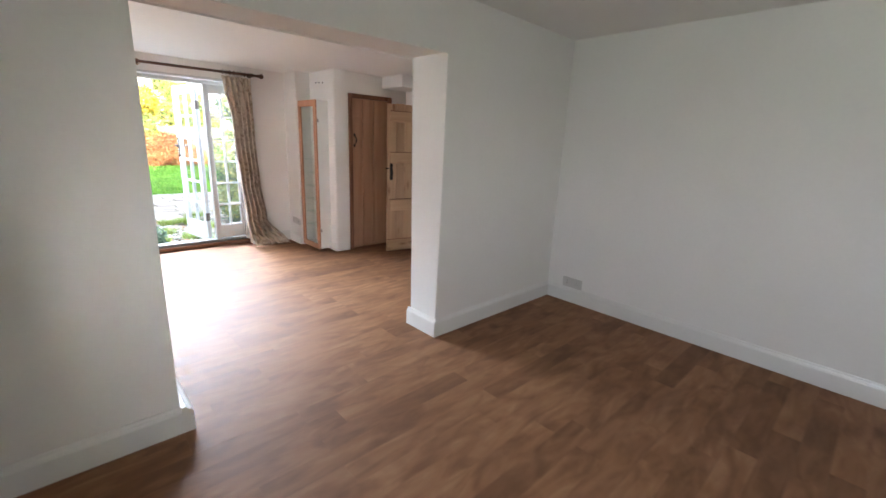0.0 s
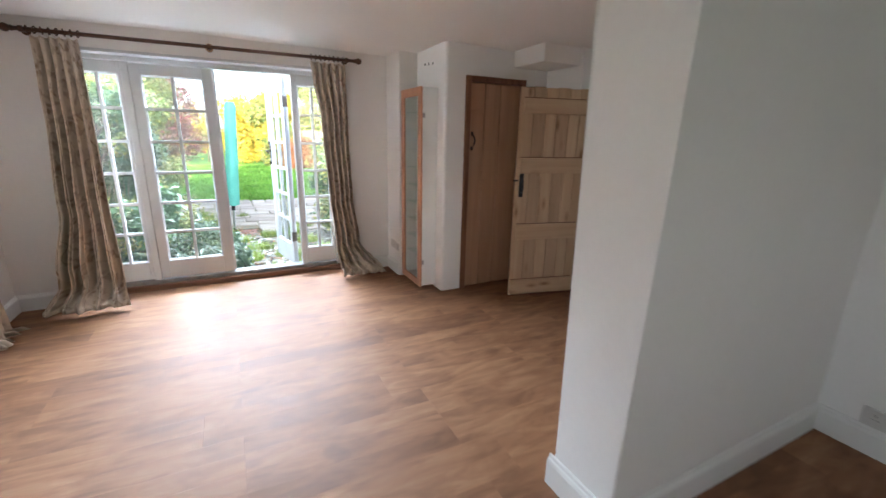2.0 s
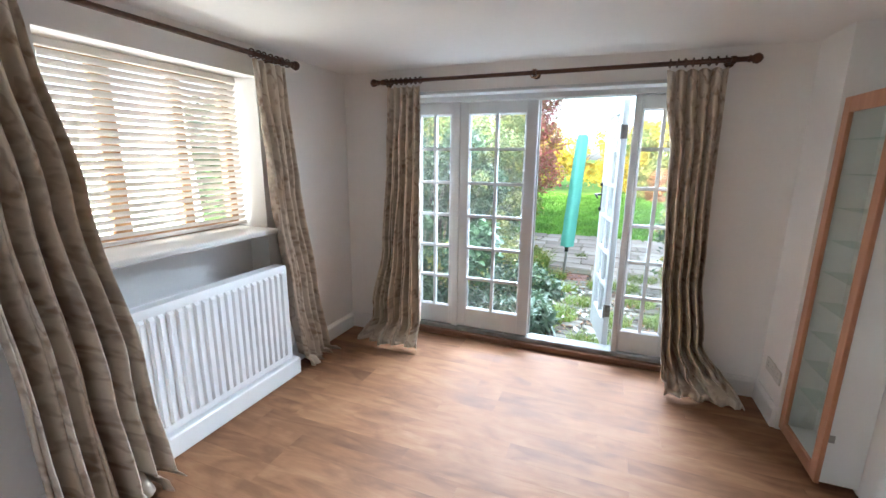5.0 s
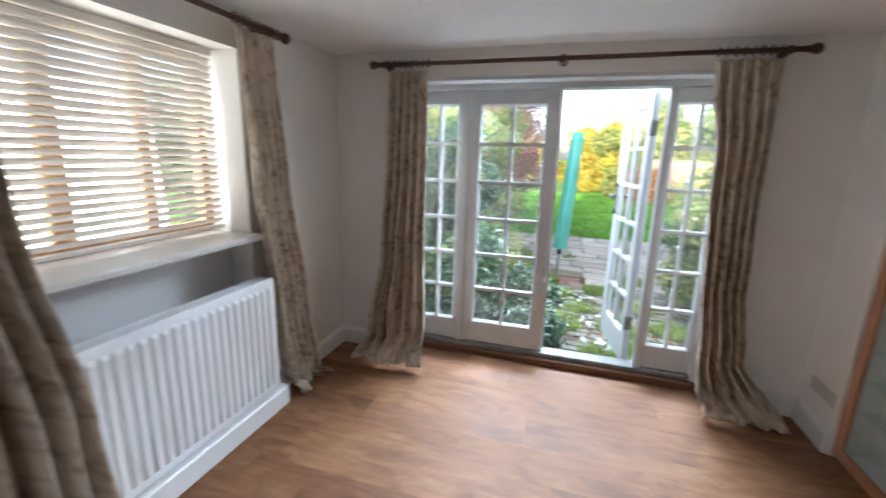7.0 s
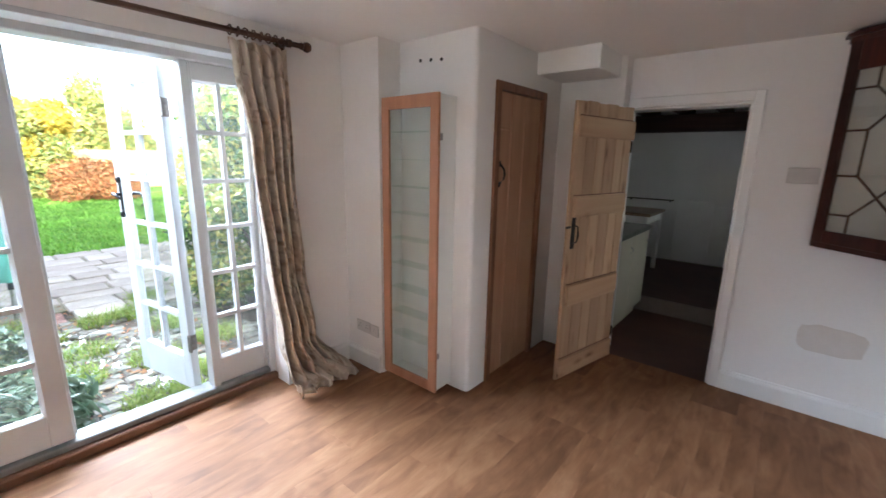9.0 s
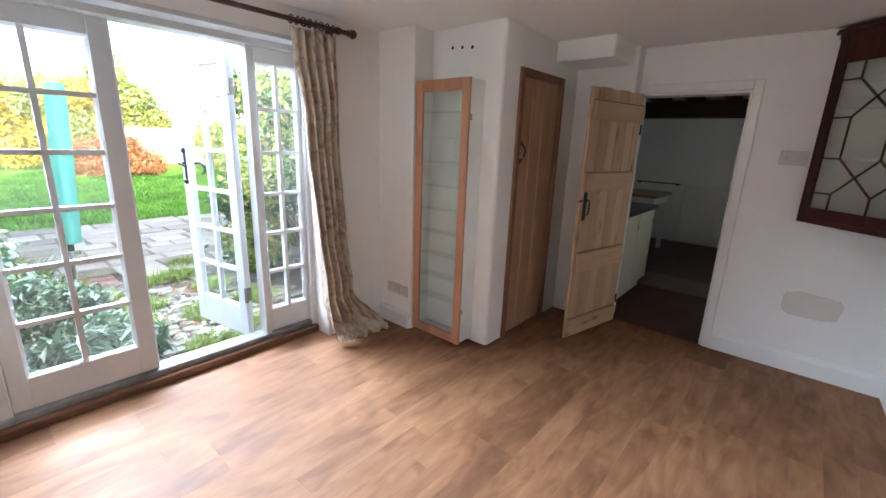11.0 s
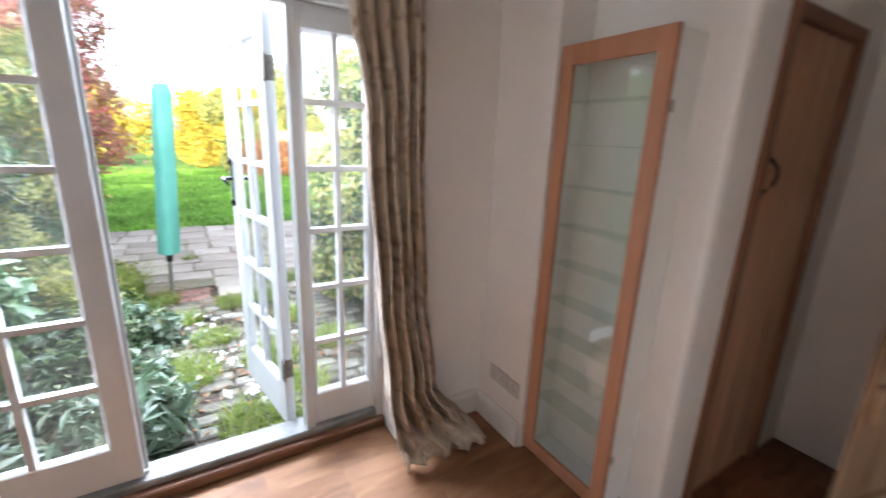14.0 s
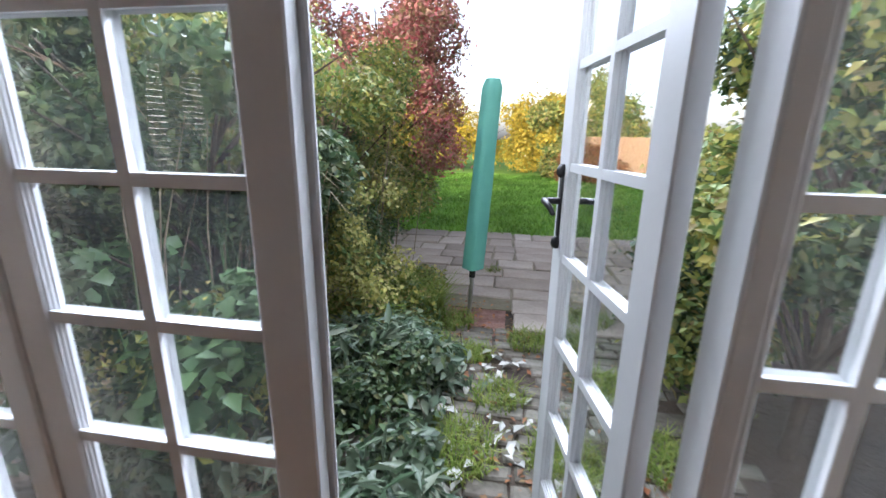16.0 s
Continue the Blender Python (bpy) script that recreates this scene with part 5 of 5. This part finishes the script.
leaf_cloud("crown", LEAF_LEMON, mid, lumps(71, 16, (0.55, -1.35, 0.30), (1.1, -0.7, 1.2), 0.10, 0.20), 1700, 0.036, 71, "small pale yellow leaves", shell=0.3, slim=0.6)
canes(near, 30, 61, -0.2, 0.6, -0.8, 0.9, 2.2)
canes(mid, 30, 62, -0.1, 0.75, -0.9, 0.9, 1.9)
shrub("tree", (-0.9, 12.7, G), "small tree with red autumn leaves", "tree", LEAF_RED, lumps(5, 34, (-1.3, -1.0, 1.3), (1.1, 0.8, 3.5), 0.25, 0.5), 23000, 0.07, 3.4, 1.2, 14, 3, 0.05, extra=((LEAF_GREEN, lumps(6, 16, (-1.2, -0.8, 0.3), (0.7, 0.6, 1.6), 0.3, 0.5), 9000, 0.08),))
shrub("shrub", (-3.4, 11.0, G), "tall dark hedge shrub", "shrub", LEAF_DARK, lumps(7, 20, (-1.3, -4.0, 0.4), (1.2, 4.0, 2.8), 0.6, 0.95), 16000, 0.13, 2.8, 1.2, 10, 4)
shrub("shrub", (-2.3, 7.7, G), "dense dark green shrub against the house side", "shrub", LEAF_DARK, lumps(51, 26, (-0.8, -0.8, 0.2), (0.9, 1.2, 2.6), 0.25, 0.5), 24000, 0.075, 2.5, 0.9, 14, 12)
nt = thing("nettle_clump", (-0.15, 7.25, G), "clump of broad-leaved green nettles by the doors", "plant")
leaf_cloud("foliage", LEAF_NETTLE, nt, lumps(53, 18, (-0.75, -0.35, 0.25), (0.55, 0.5, 1.15), 0.14, 0.26), 4200, 0.085, 53, flat=0.6, shell=0.3, slim=0.55)
for k in range(18):
    x, y = rnd_n.uniform(-0.7, 0.5), rnd_n.uniform(-0.3, 0.4)
    part("stem", tube([(x, y, 0), (x + 0.03, y + 0.02, 0.6), (x + rnd_n.uniform(-0.1, 0.1), y, 1.2)], [0.006, 0.005, 0.002], 5), LEAF_NETTLE, nt)
shrub("shrub", (2.75, 7.9, G), "green shrub beside the open door", "shrub", LEAF_DARK, lumps(8, 20, (-0.5, -0.7, 0.3), (0.9, 0.9, 2.1), 0.2, 0.42), 26000, 0.055, 2.2, 0.7, 12, 5, extra=((LEAF_GREEN, lumps(9, 12, (-0.5, -0.6, 0.3), (0.7, 0.9, 2.1), 0.2, 0.36), 9000, 0.06),))
shrub("hedge", (0.0, 27.5, G), "tall yellow autumn hedge in evening sun", "hedge", LEAF_YELLOW, lumps(10, 46, (-6.5, -0.8, 0.5), (3.0, 1.2, 2.9), 0.6, 1.1), 34000, 0.16, 2.8, 2.0, 10, 6)
shrub("shrub", (2.9, 24.2, G), "green and yellow shrub at the lawn's end", "shrub", LEAF_GREEN, lumps(12, 18, (-0.7, -0.8, 0.4), (0.8, 0.8, 2.9), 0.4, 0.7), 13000, 0.14, 3.2, 1.2, 10, 7, extra=((LEAF_YELLOW, lumps(13, 14, (-0.7, -0.9, 0.8), (0.9, 0.5, 3.2), 0.35, 0.6), 7000, 0.14),))
shrub("shrub", (4.1, 22.6, G), "rust coloured autumn shrub on the lawn", "shrub", LEAF_ORANGE, lumps(14, 18, (-0.9, -0.7, 0.3), (1.0, 0.7, 1.15), 0.35, 0.6), 15000, 0.11, 1.5, 1.1, 10, 8)
shrub("tree", (7.0, 33.0, G), "tall green tree beyond the fence", "tree", LEAF_GREEN, lumps(16, 22, (-1.3, -1.0, 1.8), (1.2, 1.0, 4.8), 0.7, 1.2), 15000, 0.22, 5.0, 2.2, 10, 9, 0.14)
shrub("shrub", (8.6, 21.0, G), "mixed green border shrub", "shrub", LEAF_GREEN, lumps(17, 18, (-1.6, -2.0, 0.3), (1.6, 2.0, 1.5), 0.5, 0.9), 12000, 0.14, 1.8, 1.2, 8, 10, extra=((LEAF_ORANGE, lumps(18, 8, (-1.6, -2.0, 0.3), (1.0, 1.0, 1.5), 0.4, 0.7), 4000, 0.13),))
shrub("shrub", (5.2, 10.0, G), "green border shrub by the terrace", "shrub", LEAF_GREEN, lumps(19, 18, (-0.9, -1.6, 0.2), (1.4, 2.2, 1.7), 0.35, 0.6), 12000, 0.10, 1.8, 1.0, 8, 11)
low = thing("border_plant", (0.15, 9.35, G), "low leafy border plants at the terrace edge", "plant")
leaf_cloud("foliage", LEAF_GREEN, low, lumps(41, 22, (-0.8, -0.7, 0.02), (0.42, 0.7, 0.3), 0.10, 0.24), 7000, 0.05, 41, shell=0.3)
leaf_cloud("foliage", WEED, low, lumps(42, 12, (-0.4, -0.7, 0.05), (0.5, 0.6, 0.3), 0.10, 0.2), 2200, 0.11, 42, shell=0.2, slim=0.1)
iv = thing("ground_ivy", (0.55, 7.7, G), "grey-green leafy ground cover spilling over the path", "plant")
leaf_cloud("foliage", LEAF_IVY, iv, lumps(21, 34, (-0.75, -0.9, 0.02), (0.36, 0.9, 0.22), 0.10, 0.22), 3800, 0.085, 21, flat=0.7, shell=0.4)
leaf_cloud("foliage", LEAF_IVY, iv, lumps(25, 34, (-0.75, -0.9, 0.05), (0.42, 1.0, 0.28), 0.10, 0.24), 3800, 0.135, 25, flat=0.4, shell=0.4, slim=0.2)
leaf_cloud("foliage", LEAF_DARK, iv, lumps(22, 22, (-0.9, -0.9, 0.02), (0.3, 1.0, 0.28), 0.12, 0.26), 6000, 0.05, 22, flat=0.5, shell=0.3)
rs = random.Random(77)
for k in range(26):
    x, y, a = rs.uniform(-0.7, 0.45), rs.uniform(-0.9, 1.0), rs.uniform(0, 6.28)
    q, h = rs.uniform(0.15, 0.42), rs.uniform(0.2, 0.5)
    part("stem", tube([(x, y, 0), (x + 0.4 * q * math.cos(a), y + 0.4 * q * math.sin(a), h * 0.8), (x + q * math.cos(a), y + q * math.sin(a), h * 0.7)], [0.004, 0.003, 0.0015], 5), BARK, iv)
fl = leaf_cloud("fallen_leaves", LEAF_PALE, None, [(x, y, G + 0.05, r, r * 1.1, 0.03) for x, y, r in ((1.05, 7.4, 0.28), (0.9, 7.9, 0.3), (1.3, 7.7, 0.25), (1.2, 8.4, 0.35), (1.5, 7.2, 0.25), (1.7, 8.0, 0.3))], 115, 0.085, 24, flat=2.0, shell=0.1)
lt = leaf_cloud("leaf_litter", LEAF_ORANGE, None, [(x, y, G + 0.035, 0.5, 0.55, 0.02) for x, y in ((0.9, 7.0), (1.4, 7.4), (1.0, 8.2), (1.7, 8.3), (1.3, 9.0), (0.9, 9.4), (2.0, 7.5))], 520, 0.045, 27, flat=3.0, shell=0.05)
tagged(lt, "brown leaf litter on the path", "leaves", "", "stuff")
tagged(fl, "pale dry leaves scattered on the path", "leaves", "", "stuff")
tf = blades("weeds", WEED, [(0.78, 9.15, 0.22), (1.45, 8.85, 0.16), (1.25, 8.1, 0.17), (1.75, 7.15, 0.14), (1.6, 6.85, 0.08), (0.95, 7.1, 0.12), (2.0, 9.35, 0.2), (1.05, 8.6, 0.14), (1.9, 8.3, 0.18), (0.5, 9.7, 0.16), (1.1, 10.6, 0.10), (1.6, 7.6, 0.2), (1.0, 7.6, 0.25), (1.4, 6.9, 0.2), (2.1, 7.7, 0.2), (1.75, 8.9, 0.2), (0.7, 8.6, 0.25)], 7000, 0.10, 31, 0.9, 0.0045)
tagged(tf, "bright green weeds growing in the joints", "weeds", "", "stuff")
tall = blades("grass_tuft", WEED, [(0.60, 9.12, 0.11), (0.42, 9.3, 0.08)], 420, 0.36, 35, 0.75, 0.006)
tagged(tall, "tall green grass tuft beside the dryer", "grass", "", "stuff")
lawn = blades("lawn", GRASS, [(x, y, 1.0) for x in np.arange(-1.5, 9.5, 1.2) for y in np.arange(13.6, 24.5, 1.3)], 90000, 0.075, 33, 0.7, 0.012)
tagged(lawn, "bright green unmown lawn", "grass", "", "stuff")

# ---- covered rotary dryer ----
dr = thing("rotary_dryer", (0.93, 9.36, G), "folded rotary clothes dryer in a teal green cover", "clothes dryer")
part("pole", tube([(0, 0, -0.1), (0.03, 0.0, 0.5)], 0.019, 10), STEEL, dr, "grey metal pole", True)
part("collar", tube([(0.022, 0, 0.38), (0.028, 0, 0.50)], 0.028, 10), IRON, dr, "black plastic collar", True)
bm = bmesh.new()
rg = []
for k in range(29):
    f = k / 28
    cx, cz = 0.028 + 0.105 * f, 0.465 + 1.575 * f
    R = 0.088 - 0.012 * f
    if k == 28:
        R *= 0.72
    ring = []
    for i in range(20):
        a = i * math.tau / 20
        rr = R * (1 + 0.10 * math.cos(4 * a + 0.8 * f) + 0.05 * noise.noise((math.cos(a) * 1.5, math.sin(a) * 1.5, f * 9)))
        ring.append(bm.verts.new((cx + rr * math.cos(a), rr * math.sin(a), cz - (0.0 if k < 28 else -0.010))))
    rg.append(ring)
for r0, r1 in zip(rg, rg[1:]):
    for i in range(20):
        bm.faces.new((r0[i], r0[(i + 1) % 20], r1[(i + 1) % 20], r1[i]))
bm.faces.new(rg[-1][::-1])
bm.faces.new(rg[0])
part("cover", bm, TEAL, dr, "teal green fabric cover", True)


# ---- far: fence and neighbouring house ----
fe = thing("fence", (8.0, 28.5, G), "sunlit wooden boundary fence", "fence")
fence_board = finish("board", box((-0.07, -0.012, 0), (0.07, 0.012, 1.75), 0.004), FENCE)
for k in range(90):
    p = new("board", fence_board)
    p.parent, p.location = fe, (-4.0 + 0.148 * k, 0, 0)
for k in range(7):
    part("post", box((-4.1 + 2.2 * k, 0.02, 0), (-4.0 + 2.2 * k, 0.12, 1.85), 0.006), FENCE, fe)
hs = thing("house", (6.3, 46.0, G), "distant rendered house with a pale gable roof", "house")
part("wall", box((-4, -3, 0), (4, 3, 3.2)), RENDER, hs)
part("roof", prism([(-4.4, 3.2), (4.4, 3.2), (0, 6.2)], (0, -3.2, 0), (0, 3.2, 0)), RENDER, hs, "pale gable roof")
for x in (-2.2, 1.4):
    wdw = part("window", box((x, -3.03, 1.2), (x + 1.0, -2.99, 2.3), 0.01), FRAME_WHITE, hs)
    part("pane", box((x + 0.08, -3.035, 1.28), (x + 0.92, -3.031, 2.22)), DARK, wdw)

# ---- small repeated pieces: planks, flagstones, setts ----
floor = setting("floor", boxes(((-0.70, -1.0, -0.1), (3.93, 6.42, -0.010))), STAINED, "warm brown wood plank floor with a dull shine", "floor")
PL, PW = 0.96, 0.128
plank_meshes = {}


def plank(x0, x1, y0, y1):
    key = (round(x1 - x0, 3), round(y1 - y0, 3))
    if key not in plank_meshes:
        w, h = key
        bm = box((0.0002, 0.0002, -0.009), (w - 0.0002, h - 0.0002, 0))
        plank_meshes[key] = finish("plank", bm, FLOOR)
    p = new("plank", plank_meshes[key])
    p.parent, p.location = floor, (x0, y0, 0)


rnd = random.Random(5)
y = -1.0
while y < 6.415:
    y1 = min(y + PW, 6.42)
    for zone_x0, zone_x1 in (((-0.70, 3.64),) if y1 < 2.68 else ((-0.70, 3.93),)):
        x = zone_x0 - rnd.choice([0.15, 0.32, 0.5, 0.66, 0.82])
        while x < zone_x1 - 0.01:
            a, b = max(x, zone_x0), min(x + PL, zone_x1)
            if b - a > 0.02:
                plank(a, b, y, y1)
            x += PL
    y = y1

rnd = random.Random(8)
stone_meshes = {}


def stone(parent, kind, mat, x, y, w, h, z):
    key = (kind, round(w, 2), round(h, 2), rnd.randint(0, 2))
    if key not in stone_meshes:
        bm = box((-w / 2, -h / 2, -0.05), (w / 2, h / 2, 0))
        for v in bm.verts:
            v.co.x += rnd.uniform(-0.02, 0.02) * min(1, w * 3)
            v.co.y += rnd.uniform(-0.02, 0.02) * min(1, h * 3)
        e = [e for e in bm.edges if all(v.co.z > -0.01 for v in e.verts)]
        bmesh.ops.bevel(bm, geom=e, offset=0.012, segments=1, affect="EDGES")
        stone_meshes[key] = finish(kind, bm, mat)
    p = new(kind, stone_meshes[key])
    p.parent = parent
    p.matrix_basis = pose(x, y, z + rnd.uniform(-0.006, 0.008), rnd.uniform(-1.2, 1.2), rnd.uniform(-1.2, 1.2), rnd.uniform(-1.5, 1.5))


y = 9.78
while y < 12.7:
    h = rnd.choice([0.28, 0.36, 0.46])
    x = -0.7 + rnd.uniform(0, 0.3)
    while x < 6.2:
        w = rnd.choice([0.30, 0.38, 0.46, 0.58, 0.7])
        stone(terrace_ob, "flagstone", PALE_STONE, x + w / 2, y + h / 2, w - 0.03, h - 0.03, GZ0 + 0.042)
        x += w
    y += h
x = 1.32
for w in (0.46, 0.58, 0.46):
    for k in range(2):
        stone(terrace_ob, "flagstone", PALE_STONE, x + w / 2, 9.05 + 0.36 * (k + 0.5), w - 0.02, 0.34, GZ0 + 0.045)
    x += w
y = 6.62
row = 0
while y < 9.0:
    x = 0.42 + (0.11 if row % 2 else 0)
    while x < 2.35:
        w = rnd.choice([0.13, 0.17, 0.21, 0.27])
        if rnd.random() < 0.86:
            stone(path_ob, "sett", SETT, x + w / 2, y + 0.055, w - 0.018, 0.10, GZ0 + 0.03)
        x += w
    y += 0.118
    row += 1
